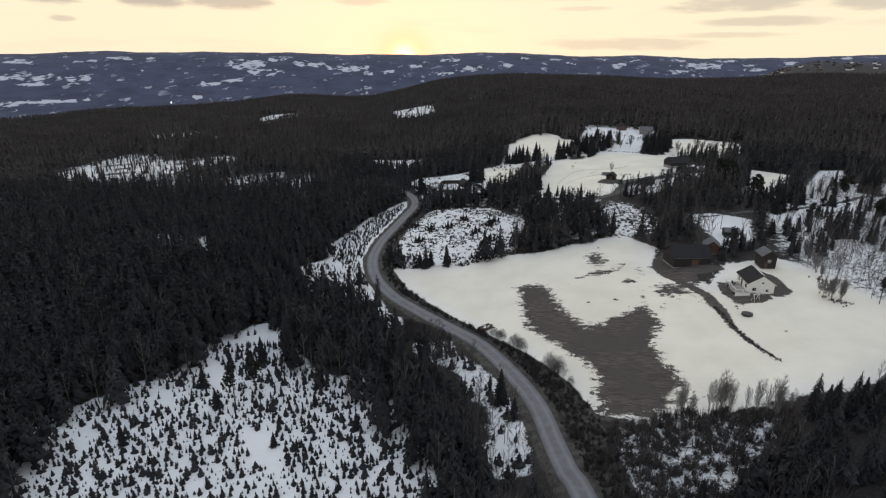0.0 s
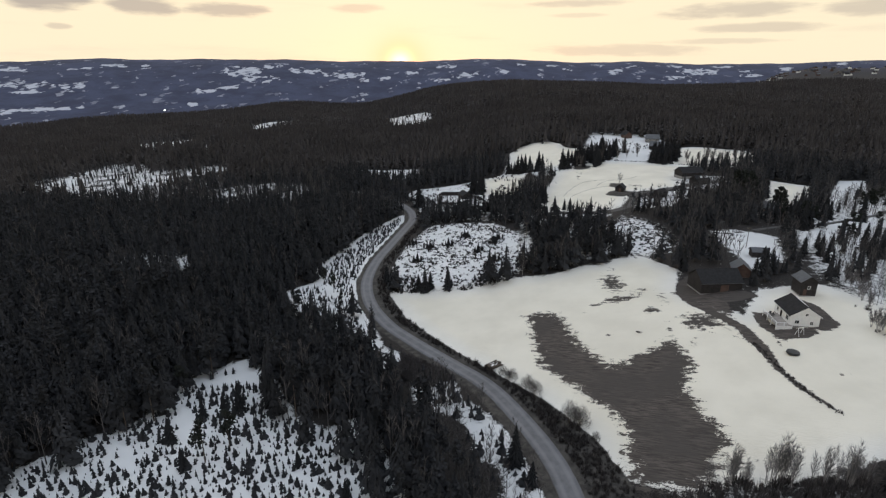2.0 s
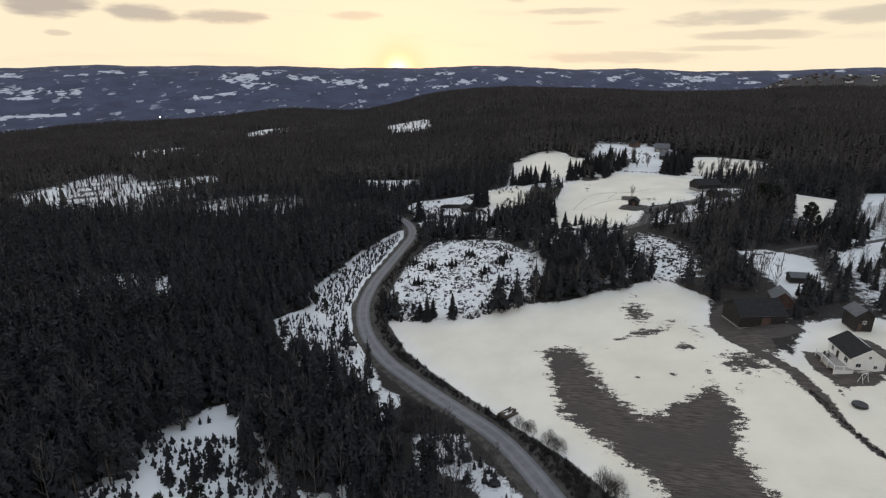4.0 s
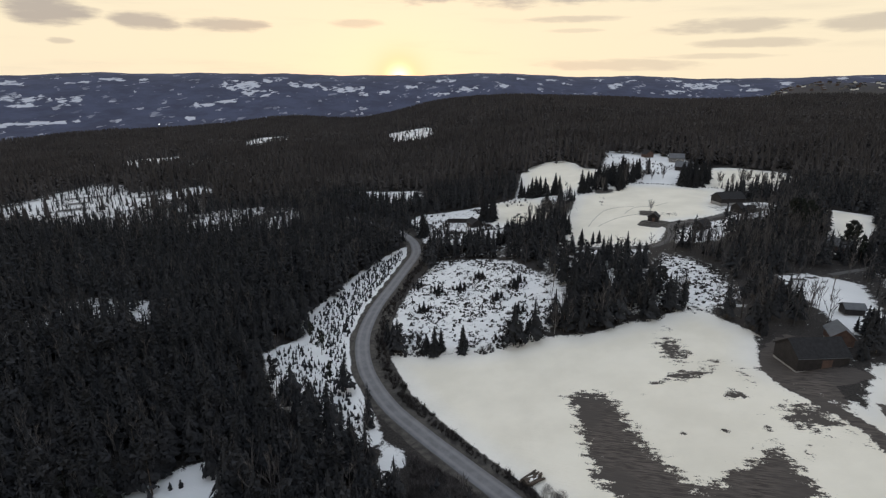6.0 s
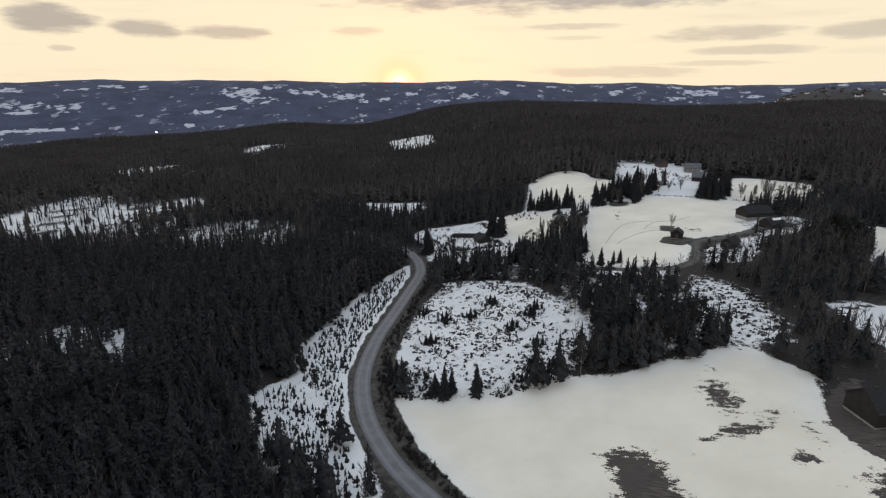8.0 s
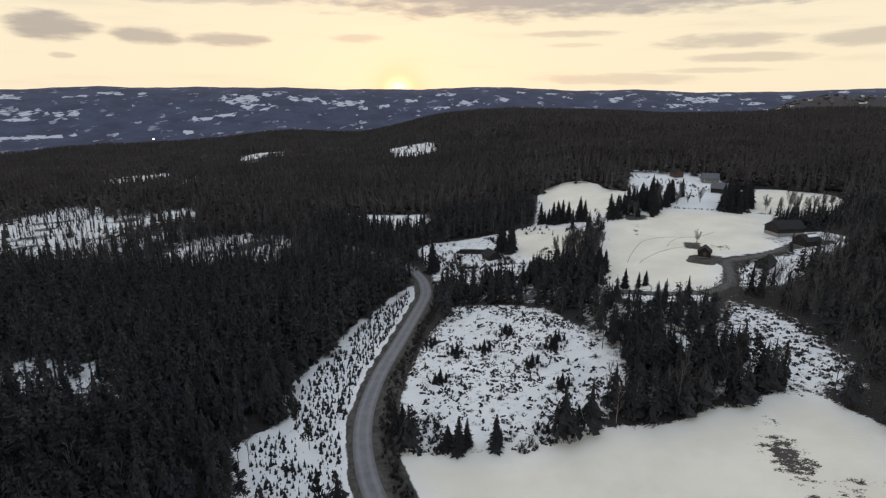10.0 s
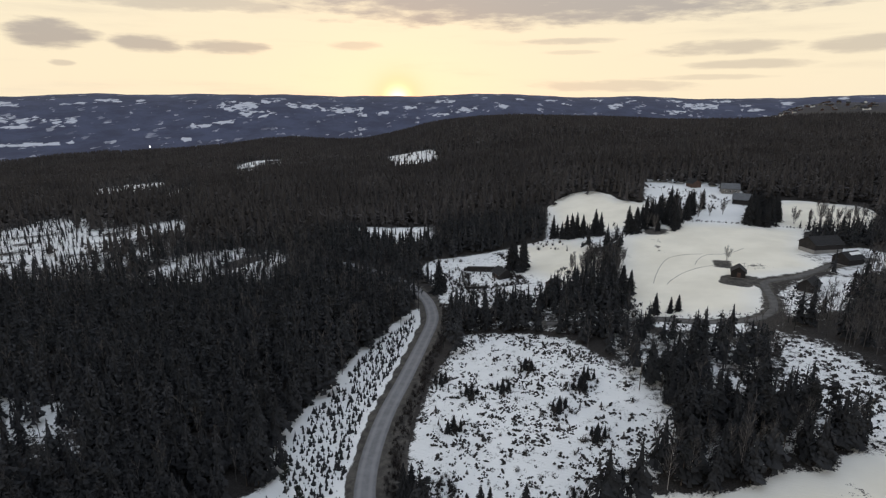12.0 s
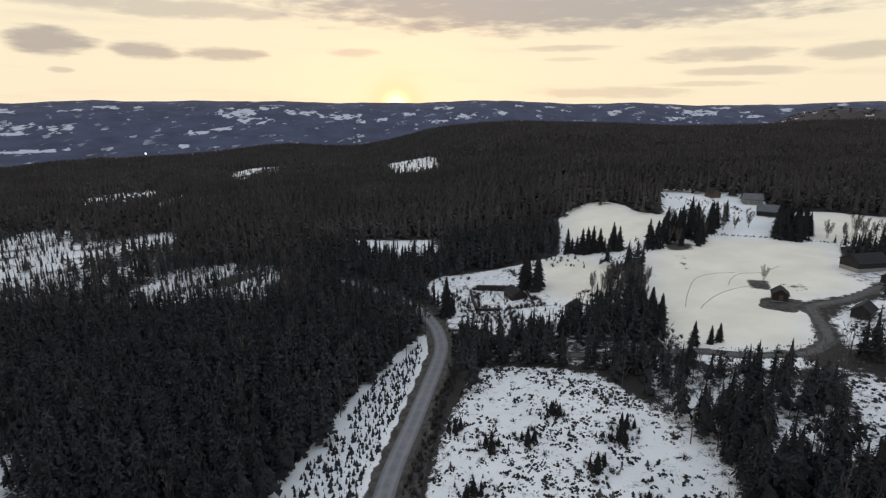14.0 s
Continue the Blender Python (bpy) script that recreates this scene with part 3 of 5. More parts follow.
    for outline in (FIELD, FIELD_TWO, FIELD_THREE, FIELD_FOUR, FIELD_FIVE, EAST_FIELD):
        old = np.maximum(old, np.clip(0.5 + sd(outline, X, Y) / 14, 0, 1))
    ob.data.attributes.new("field_snow", "FLOAT", "POINT").data.foreach_set("value", old.astype(np.float32))
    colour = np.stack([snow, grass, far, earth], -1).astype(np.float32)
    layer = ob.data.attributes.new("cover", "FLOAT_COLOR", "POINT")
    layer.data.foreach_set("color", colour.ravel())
    return tagged(ob, "snow-patched rolling land with fields, forest floor and haze-tinted far hills", "ground", kind="structure")


ground = make_ground()


def make_road(name, line, width, mat, label, lift=0.10, step=2.0):
    c = curve_through(line, step)
    d = np.gradient(c, axis=0)
    d /= np.linalg.norm(d, axis=1)[:, None]
    side = np.stack([d[:, 1], -d[:, 0]], 1)
    offs = np.array([-1.12, -1.0, -0.5, 0.0, 0.5, 1.0, 1.12])
    drop = np.array([-0.5, 0.0, 0.03, 0.06, 0.03, 0.0, -0.5])
    mid = height(c[:, 0], c[:, 1])
    rows = []
    for o, z in zip(offs, drop):
        p = c + side * (o * width / 2)
        zz = 0.75 * height(p[:, 0], p[:, 1]) + 0.25 * mid + lift + z
        zz = np.maximum(zz, height(p[:, 0], p[:, 1]) + lift * 0.6 + z)
        rows.append(np.stack([p[:, 0], p[:, 1], zz], 1))
    verts = np.stack(rows, 1).reshape(-1, 3)
    n, k = len(c), len(offs)
    i, j = np.meshgrid(np.arange(n - 1), np.arange(k - 1), indexing="ij")
    quads = np.stack([i * k + j, i * k + j + 1, (i + 1) * k + j + 1, (i + 1) * k + j], -1).reshape(-1, 4)
    ob = mesh_object(name, verts, quads, mat, smooth_faces=True)
    layer = ob.data.attributes.new("across", "FLOAT", "POINT")
    layer.data.foreach_set("value", np.tile(offs, n).astype(np.float32))
    return tagged(ob, label, "road", kind="structure")


make_road("road", ROAD, 4.7, ASPHALT, "two-lane grey asphalt country road winding past the fields")
make_road("farm_lane", FARM_ROAD, 2.6, LANE, "wet grey gravel lane past the farm field", 0.05)
make_road("east_lane", EAST_ROAD[2:], 2.2, LANE, "narrow grey lane through the birch slope", 0.05)
for line in ([(68, 322), (74, 334), (83, 348), (91, 352), (100, 351)], [(91, 338), (95, 344), (101, 349), (110, 349), (120, 355)], [(72, 319), (75, 323), (83, 330), (91, 334), (97, 335)]):
    make_road("footpath", line, 0.24, TRODDEN, "trodden dark footpath across the snowy field", 0.05, 1.0)

# ---------------------------------------------------------------- trees


def spruce_crown(levels, per, slim=0.15, seed=0, low=0.1, wide=2.6):
    """Crown of height 1: whorls of drooping two-faced sprays round a thin core."""
    g = np.random.default_rng(seed)
    v, f = [], []
    for k in range(levels):
        s = (k + 0.5 * g.random()) / levels
        z = low + (0.98 - low) * s
        rad = slim * (1 - s) ** 0.8 * (0.8 + 0.4 * g.random()) + 0.012
        turn = g.random() * 6.28
        for b in range(per):
            a = turn + 6.283 * b / per + g.normal(0, 0.2)
            r = rad * (0.7 + 0.5 * g.random())
            w = wide / per * r * (0.8 + 0.5 * g.random())
            ca, sa = math.cos(a), math.sin(a)
            sag = r * (0.25 + 0.35 * g.random())
            top = (0.004 * ca, 0.004 * sa, z + 0.55 / levels)
            tip = (r * ca, r * sa, z - sag)
            l = (0.6 * r * ca - w * sa, 0.6 * r * sa + w * ca, z - 0.75 * sag - 0.01)
            q = (0.6 * r * ca + w * sa, 0.6 * r * sa - w * ca, z - 0.75 * sag - 0.01)
            n = len(v)
            v += [top, l, tip, q]
            f += [(n, n + 1, n + 2), (n, n + 2, n + 3)]
    n = len(v)
    v += [(0.55 * slim * math.cos(a), 0.55 * slim * math.sin(a), low) for a in np.arange(5) * 1.2566] + [(0, 0, 1.0)]
    f += [(n + k, n + (k + 1) % 5, n + 5) for k in range(5)]
    return np.array(v), np.array(f)


def needle_crown(sprays, slim, seed, low=0.08, tip=0.8, ragged=0.25, fine=1.0):
    """Crown of height 1: many short drooping sprays fanning out round a slim core."""
    g = np.random.default_rng(seed)
    s = 1 - np.sqrt(1 - g.random(sprays))
    a = g.random(sprays) * 6.283
    rad = slim * (1 - s) ** tip * (1 + ragged * np.sin(3 * a + 17 * s + seed)) * g.uniform(0.75, 1.15, sprays) + 0.01
    z = low + (0.97 - low) * s
    w = (0.016 + 0.3 * rad) * fine * g.uniform(0.6, 1.2, sprays)
    sag = rad * g.uniform(0.1, 0.6, sprays)
    ca, sa = np.cos(a), np.sin(a)
    root = rad * (1 - 0.65 * fine)
    inner = np.stack([root * ca, root * sa, z + 0.02 * fine], 1)
    left = np.stack([rad * ca - w * sa, rad * sa + w * ca, z - sag], 1)
    right = np.stack([0.85 * rad * ca + w * sa, 0.85 * rad * sa - w * ca, z - sag * g.uniform(0.4, 1.3, sprays)], 1)
    v = np.stack([inner, left, right], 1).reshape(-1, 3)
    f = np.arange(3 * sprays).reshape(-1, 3)
    core = np.array([(0.5 * slim * math.cos(b), 0.5 * slim * math.sin(b), low) for b in np.arange(4) * 1.5708] + [(0, 0, 1.0)])
    cap = np.array([(k, (k + 1) % 4, 4) for k in range(4)])
    return joined([(v, f), (core, cap)])


def lumpy_crown(sprays, seed, low=0.45, wide=0.16):
    """Pine crown of height 1: tufts gathered in a few uneven lumps on a bare stem."""
    g = np.random.default_rng(seed)
    lumps = [(g.normal(0, 0.05), g.normal(0, 0.05), low + (0.93 - low) * (k + 0.5) / 5, wide * g.uniform(0.7, 1.0) * (1.1 - 0.13 * k)) for k in range(5)]
    pick = np.array(lumps)[g.integers(0, 5, sprays)]
    d = g.normal(0, 1, (sprays, 3))
    d /= np.linalg.norm(d, axis=1)[:, None]
    c = pick[:, :3] + d * pick[:, 3:] * np.array((0.75, 0.75, 0.5)) * g.uniform(0.5, 1.0, (sprays, 1))
    v = (c[:, None] + g.normal(0, 0.026, (sprays, 3, 3))).reshape(-1, 3)
    return joined([(v, np.arange(3 * sprays).reshape(-1, 3)), tapered((0, 0, -0.02), (0, 0, 0.9), 0.01, 0.004, 3)])


def tapered(p, q, r0, r1, sides=5):
    """A tapered limb between two places."""
    p, q = np.array(p, float), np.array(q, float)
    d = (q - p) / (np.linalg.norm(q - p) + 1e-9)
    u = np.cross(d, (0.31, 0.94, 0.12))
    u /= np.linalg.norm(u)
    w = np.cross(d, u)
    a = np.arange(sides) * 2 * math.pi / sides
    ring = np.cos(a)[:, None] * u + np.sin(a)[:, None] * w
    v = np.vstack([p + r0 * ring, q + r1 * ring])
    f = []
    for k in range(sides):
        m = (k + 1) % sides
        f += [(k, m, sides + m), (k, sides + m, sides + k)]
    return v, np.array(f)


def joined(pieces):
    v, f, n = [], [], 0
    for a, b in pieces:
        v.append(a), f.append(b + n)
        n += len(a)
    return np.vstack(v), np.vstack(f)


def bare_crown(seed, limbs=13, twigs=9, spread=0.2, fine=0.0065, thick=1.0):
    """Leafless crown of height 1: bent limbs that carry thin twigs."""
    g = np.random.default_rng(seed)
    limb_parts, twig_v, twig_f = [], [], []
    for k in range(limbs):
        s = 0.25 + 0.7 * k / limbs
        a = 2.4 * k + g.normal(0, 0.3)
        ln = spread * (1.25 - s) * (0.8 + 0.5 * g.random())
        p = np.array((0, 0, s))
        m = p + np.array((math.cos(a) * ln * 0.42, math.sin(a) * ln * 0.42, ln * 0.6))
        q = m + np.array((math.cos(a + 0.2) * ln * 0.22, math.sin(a + 0.2) * ln * 0.22, ln * (0.6 + 0.4 * g.random())))
        limb_parts += [tapered(p, m, 0.006 * (1.2 - s) * thick, 0.0035 * thick, 3), tapered(m, q, 0.0035 * thick, 0.001 * thick, 3)]
        for _ in range(twigs):
            b = p + (q - p) * (0.2 + 0.8 * g.random()) + (m - (p + q) / 2) * 0.6
            d = np.array((g.normal(0, 0.35) + math.cos(a) * 0.25, g.normal(0, 0.35) + math.sin(a) * 0.25, 0.7 + 0.5 * g.random()))
            d *= 0.11 * (0.6 + 0.8 * g.random()) / np.linalg.norm(d)
            w = np.cross(d, g.normal(0, 1, 3))
            w *= fine / np.linalg.norm(w)
            n = len(twig_v)
            twig_v += [b - w, b + w, b + d]
            twig_f.append((n, n + 1, n + 2))
    v, f = joined(limb_parts + [(np.array(twig_v), np.array(twig_f))])
    return v, f


def tuft_shape(seed, stems=34, spread=0.55):
    """A leafless bush of height 1: thin stems, each with a side twig."""
    g = np.random.default_rng(seed)
    v, f = [], []
    for _ in range(stems):
        a, lean = g.random() * 6.28, g.random() ** 0.7 * spread
        b = np.array((g.normal(0, 0.14), g.normal(0, 0.14), -0.03))
        tip = b + np.array((math.cos(a) * lean, math.sin(a) * lean, 0.45 + 0.55 * g.random()))
        w = (0.022 + 0.02 * g.random()) * np.array((math.sin(a), -math.cos(a), 0))
        m = b + (tip - b) * 0.45
        side = m + np.array((g.normal(0, 0.16), g.normal(0, 0.16), 0.22))
        n = len(v)
        v += [b - w, b + w, tip, m - w * 0.6, m + w * 0.6, side]
        f += [(n, n + 1, n + 2), (n + 3, n + 4, n + 5)]
    return np.array(v), np.array(f)


def clump_shape(seed):
    """A flat ragged heap of slash."""
    g = np.random.default_rng(seed)
    v, f = [], []
    for _ in range(5):
        c = np.array((g.normal(0, 0.35), g.normal(0, 0.35), 0))
        a, ln, w, h = g.random() * 3.14, 0.22 + 0.28 * g.random(), 0.15 + 0.15 * g.random(), 0.15 + 0.35 * g.random()
        d, e = np.array((math.cos(a), math.sin(a), 0)) * ln, np.array((-math.sin(a), math.cos(a), 0)) * w
        n = len(v)
        v += [c - d, c + e, c + d, c - e, c + (0, 0, h)]
        f += [(n, n + 1, n + 4), (n + 1, n + 2, n + 4), (n + 2, n + 3, n + 4), (n + 3, n, n + 4)]
    return np.array(v), np.array(f)


def planted(name, shapes, places, heights, mat, label, category, wide=(0.85, 1.2), sink=0.0):
    """Many like plants as one object: each takes a shape, a size, a turn and a tone."""
    if not len(places):
        return None
    g = np.random.default_rng(len(places))
    x, y = np.array(places, float).T
    z = height(x, y) - sink
    h = np.asarray(heights, float)
    kind, turn = g.integers(0, len(shapes), len(x)), g.random(len(x)) * 6.283
    fat, tone = g.uniform(*wide, len(x)), g.random(len(x))
    vs, fs, ts, n = [], [], [], 0
    for k, (v, f) in enumerate(shapes):
        m = kind == k
        if not m.any():
            continue
        c, s = np.cos(turn[m])[:, None], np.sin(turn[m])[:, None]
        w = (h * fat)[m][:, None]
        out = np.stack([x[m][:, None] + w * (c * v[:, 0] - s * v[:, 1]), y[m][:, None] + w * (s * v[:, 0] + c * v[:, 1]), z[m][:, None] + h[m][:, None] * v[:, 2]], -1)
        fs.append((f[None] + (np.arange(m.sum()) * len(v))[:, None, None]).reshape(-1, 3) + n)
        vs.append(out.reshape(-1, 3))
        ts.append(np.repeat(tone[m], len(v)))
        n += m.sum() * len(v)
    ob = mesh_object(name, np.vstack(vs), np.vstack(fs), mat)
    layer = ob.data.attributes.new("tone", "FLOAT", "POINT")
    layer.data.foreach_set("value", np.concatenate(ts).astype(np.float32))
    return tagged(ob, label, category, kind="stuff")


def scatter(box, spacing, seed):
    """Jittered places over a box."""
    g = np.random.default_rng(seed)
    x, y = np.meshgrid(np.arange(box[0], box[2], spacing), np.arange(box[1], box[3], spacing))
    x, y = x.ravel(), y.ravel()
    return x + g.uniform(-0.5, 0.5, len(x)) * spacing, y + g.uniform(-0.5, 0.5, len(x)) * spacing


def inside(outline, x, y, margin=0.0):
    return sd(outline, x, y) > margin


def noise_field(x, y):
    return np.sin(x / 7.3 + 1.3) * np.sin(y / 9.1) + 0.6 * np.sin(x / 3.1 + y / 4.3)


OPEN = (FIELD, CLEARING, STRIP, CLEARCUT, FIELD_TWO, NORTH_OPEN, SLOPE, LANE_BELT, BIRCH_ZONE, EAST_FIELD, FAR_EAST, YARD, HOUSE_YARD, CABIN_SLOPE, SOUTH_BRUSH, ROADSIDE, ROAD_SNOW, ROAD_PATCH, ROAD_THIN, SCRUB, HUT_YARD, BARN_YARD, BANK, GAP_TWO)
THIN = ((LEFT_A, 0.1), (LEFT_B, 0.18), (LEFT_C, 0.2), (LEFT_D, 0.2), (LEFT_K, 0.2), (GAP_ONE, 0.16), (LEFT_E, 0.2), (LEFT_F, 0.2), (LEFT_G, 0.16), (LEFT_H, 0.2))
EDGED = (LEFT_D, LEFT_K, LEFT_A, LEFT_B, LEFT_C, LEFT_E, LEFT_F, LEFT_G, LEFT_H, GAP_ONE, GAP_TWO, LANE_BELT, FIELD_TWO, NORTH_OPEN, EAST_FIELD, FAR_EAST, CABIN_SLOPE)
# buildings: x, y and the ground kept free round them
BUILT = ((95.6, 155, 11), (91, 169, 8), (86, 181, 10), (97.5, 188.5, 6), (107, 171, 6), (112, 204, 6), (151, 349, 14), (147, 329, 9), (114, 302, 7), (107, 306, 7), (167, 460, 9), (162, 436, 9), (152, 477, 8), (149, 262, 7), (32.4, 334.5, 5), (14.5, 363, 8), (99, 320, 6))
FARM_GROUND = [(96, 150), (128, 150), (122, 200), (104, 226), (84, 205), (88, 180)]


def wooded(x, y, g):
    """Where forest stands: everywhere but the openings, thinly in the thin stands."""
    ok = np.ones(len(x), bool)
    for outline in OPEN:
        rough = 2.2 if outline in (CLEARING, STRIP, CLEARCUT, NORTH_OPEN, SLOPE, ROADSIDE) else 0.4
        ok &= ~inside(outline, x, y, (1.0 if outline is CLEARING else -0.8 if outline is STRIP else -1.5) + g.normal(0, rough, len(x)))
    for outline, keep in THIN:
        ok &= ~inside(outline, x, y, g.normal(0, 7, len(x))) | (g.random(len(x)) < keep)
    ok &= line_distance(ROAD, x, y) > np.where((x < -18) & (y > 300), 4.5, 7.0)
    ok &= ~inside(WEST_GLADES, x, y, g.normal(0, 10, len(x))) | (g.random(len(x)) < 0.6)
    for line in (TRACK, FARM_ROAD, EAST_ROAD):
        ok &= line_distance(line, x, y) > 4.5
    hedge = inside([(-14, 298), (30, 282), (44, 318), (18, 317), (-2, 319), (-16, 328)], x, y)
    ok &= ~hedge | (noise_field(x * 1.7, y * 0.6) > -1.3)
    for bx, by, br in BUILT + GLADES:
        ok &= np.hypot(x - bx, y - by) > br
    ok &= ~inside(FARM_GROUND, x, y) | (g.random(len(x)) < np.where(y > 192, 0.75, 0.25))
    return ok


def edge_height(x, y, h):
    """Most trees grow shorter towards the clearings behind them; some stand up before them."""
    stand = 0.75 + 1.9 * np.random.default_rng(len(x)).random(len(x)) ** 2
    dx, dy = x + 8, y - 70
    r = np.hypot(dx, dy)
    h = h.copy()
    for outline in EDGED:
        p = np.array(outline, float)
        near = (np.abs(x - p[:, 0].mean()) < 260) & (np.abs(y - p[:, 1].mean()) < 320)
        k = np.where(near)[0]
        for d in (4, 10, 18, 28, 40, 56, 76, 100, 130):
            hit = inside(outline, x[k] * 1.0 + dx[k] / r[k] * d, y[k] + dy[k] / r[k] * d)
            h[k] = np.where(hit, np.minimum(h[k], stand[k] * (2.6 + (0.55 + 0.07 * h[k]) * d * 78 / r[k] + 0.14 * h[k])), h[k])
    return h


def in_view(x, y, margin=6):
    return np.abs(np.degrees(np.arctan2(x, y + 70))) < 45 + margin


def forest():
    g = np.random.default_rng(11)
    shapes_near = [needle_crown(105, 0.125 + 0.012 * k, k, 0.05 + 0.03 * k, 0.45 + 0.06 * k, 0.25, 0.85) for k in range(6)] + [lumpy_crown(80, 900 + k) for k in range(2)]
    shapes_outer = [needle_crown(46, 0.14 + 0.012 * k, 10 + k, 0.05 + 0.03 * k, 0.45 + 0.06 * k) for k in range(6)] + [lumpy_crown(46, 910 + k, 0.4, 0.18) for k in range(2)]
    shapes_mid = [needle_crown(19, 0.19 + 0.015 * k, 20 + k, 0.1, 0.32) for k in range(5)]
    shapes_far = [needle_crown(9, 0.24, 40 + k, 0.1, 0.3) for k in range(4)]
    x, y = scatter((-330, 20, 330, 560), 3.45, 3)
    r = np.hypot(x, y - 60)
    ok = (r < 400) & in_view(x, y) & (y > 30)
    x, y = x[ok], y[ok]
    ok = wooded(x, y, g)
    x, y = x[ok], y[ok]
    east = sig((x - 20) / 10)
    h = (12.8 - 1.5 * east) * g.uniform(0.8, 1.15, len(x)) * (1 + 0.18 * np.sin(x / 31) * np.sin(y / 27))
    by_road = (x < -19) & (x > -75) & (y > 285) & (y < 375)
    h = np.where(by_road, h, edge_height(x, y, h))
    low = inside([(60, 60), (140, 60), (140, 130), (128, 134), (105, 109), (79, 102), (66, 84)], x, y)
    h = np.where(low, h * 0.68, h)
    h = np.where(inside(BELT, x, y), g.uniform(8, 13.5, len(h)), h)
    brown = inside([(80, 192), (130, 200), (170, 320), (140, 330), (100, 290), (80, 225)], x, y)
    front = inside([(24, 206), (74, 206), (74, 228), (30, 226)], x, y)
    west = (x < 12) & (g.random(len(x)) < np.where(inside(WEST_GLADES, x, y, -10), 0.5, np.where((x > -45) & (y < 185), 0.3, 0.1)))
    grove = inside(CUT_SIDE, x, y)
    bare = west | (east > 0.5) & (g.random(len(x)) < np.where(brown, 0.6, np.where(grove, 0.18, np.where(front, 0.3, np.where(inside(BELT, x, y), 0.15, 0.25)))))
    close = (np.hypot(x, y - 150) < 118) & ~bare
    shapes_close = [needle_crown(330, 0.125 + 0.012 * k, 500 + k, 0.05 + 0.03 * k, 0.5 + 0.06 * k, 0.25, 0.62) for k in range(7)] + [lumpy_crown(260, 920 + k) for k in range(2)]
    planted("near_spruce_forest", shapes_close, np.stack([x, y], 1)[close], h[close], NEEDLES, "dense dark-green spruce forest round the snowy clearing", "forest")
    rest = ~bare & ~close & (np.hypot(x, y - 100) < 230)
    outer = ~bare & ~close & ~rest
    planted("outer_spruce_forest", shapes_outer, np.stack([x, y], 1)[outer], h[outer], NEEDLES, "dense dark spruce forest behind the road and farms", "forest")
    planted("spruce_forest", shapes_near, np.stack([x, y], 1)[rest], h[rest], NEEDLES, "dense dark-green spruce forest standing on the slopes", "forest")
    trunk = [tapered((0, 0, -0.03), (0, 0, 0.6), 0.011, 0.006, 4)]
    planted("spruce_trunks", trunk, np.stack([x, y], 1)[close], h[close], BARK, "slender grey-brown trunks of the spruce forest", "trunks")
    planted("bare_woodland", BARE_SHAPES, np.stack([x, y], 1)[bare], h[bare] * 0.95, TWIG, "leafless brown birch and alder wood among the spruces", "woodland")
    x, y = scatter((-150, -90, 150, 30), 4.6, 8)
    ok = wooded(x, y, g)
    x, y = x[ok], y[ok]
    planted("southern_spruce_forest", shapes_mid, np.stack([x, y], 1), 12 * g.uniform(0.7, 1.2, len(x)), NEEDLES, "dark spruce forest south of the snowy clearing", "forest")
    x, y = scatter((-900, 250, 900, 950), 5.5, 5)
    r = np.hypot(x, y - 60)
    ok = (r >= 400) & (r < 820) & in_view(x, y, 3)
    x, y = x[ok], y[ok]
    ok = wooded(x, y, g)
    x, y = x[ok], y[ok]
    planted("farther_spruce_forest", shapes_mid, np.stack([x, y], 1), edge_height(x, y, 13 * g.uniform(0.9, 1.07, len(x)) * (1 + 0.08 * wander(x, y, 60, 5))), HAZED_NEEDLES, "dark spruce forest rolling away behind the farms", "forest", (1.0, 1.4))
    x, y = scatter((-1700, 500, 1700, 1900), 9.6, 6)
    r = np.hypot(x, y - 60)
    ok = (r >= 820) & (r < 1850) & in_view(x, y, 3)
    x, y = x[ok], y[ok]
    ok = wooded(x, y, g)
    x, y = x[ok], y[ok]
    planted("ridge_spruce_forest", shapes_far, np.stack([x, y], 1), edge_height(x, y, 14 * g.uniform(0.9, 1.08, len(x)) * (1 + 0.1 * wander(x, y, 110, 6))), HAZED_NEEDLES, "dark spruce forest covering the long ridge", "forest", (1.2, 1.9))


BARE_SHAPES = [joined([bare_crown(60 + k, 6, 9, 0.2, 0.0055), tapered((0, 0, 0), (0.01, 0, 0.95), 0.010, 0.002, 4)]) for k in range(5)]
forest()
SAPLING = [spruce_crown(4, 5, 0.26 + 0.03 * k, 80 + k, 0.03) for k in range(5)]
TUFT = [tuft_shape(90 + k) for k in range(5)]

THICKET = [joined([bare_crown(680 + k, 8, 9, 0.22, 0.0045, 0.8), tapered((0, 0, 0), (0.01, 0, 0.95), 0.008, 0.002, 3)]) for k in range(5)]


def young_trees():
    g = np.random.default_rng(21)
    pts, hs = [], []
    for outline, box, gap, share, top in ((CLEARING, (-100, 50, 5, 170), 1.38, 0.92, 2.3), (STRIP, (-60, 165, -18, 330), 1.2, 0.95, 1.8), (ROADSIDE, (-14, 60, 22, 160), 2.2, 0.5, 3.4)):
        x, y = scatter(box, gap, 31)
        ok = inside(outline, x, y, -1.5 if outline is CLEARING else 1.0) & (g.random(len(x)) < share) & (line_distance(ROAD, x, y) > 5.5)
        ok &= noise_field(x, y) > (-1.6 if outline is STRIP else -1.15) + 0.5 * g.random(len(x))
        ok &= (outline is not CLEARING) | (y < 150) | (g.random(len(x)) < 0.12)
        pts.append(np.stack([x, y], 1)[ok]), hs.append(g.uniform(0.3, 1.0, ok.sum()) ** 1.6 * top * 1.15)
    planted("young_spruces", SAPLING, np.vstack(pts), np.concatenate(hs), NEEDLES, "young spruce saplings poking out of the snow", "saplings")


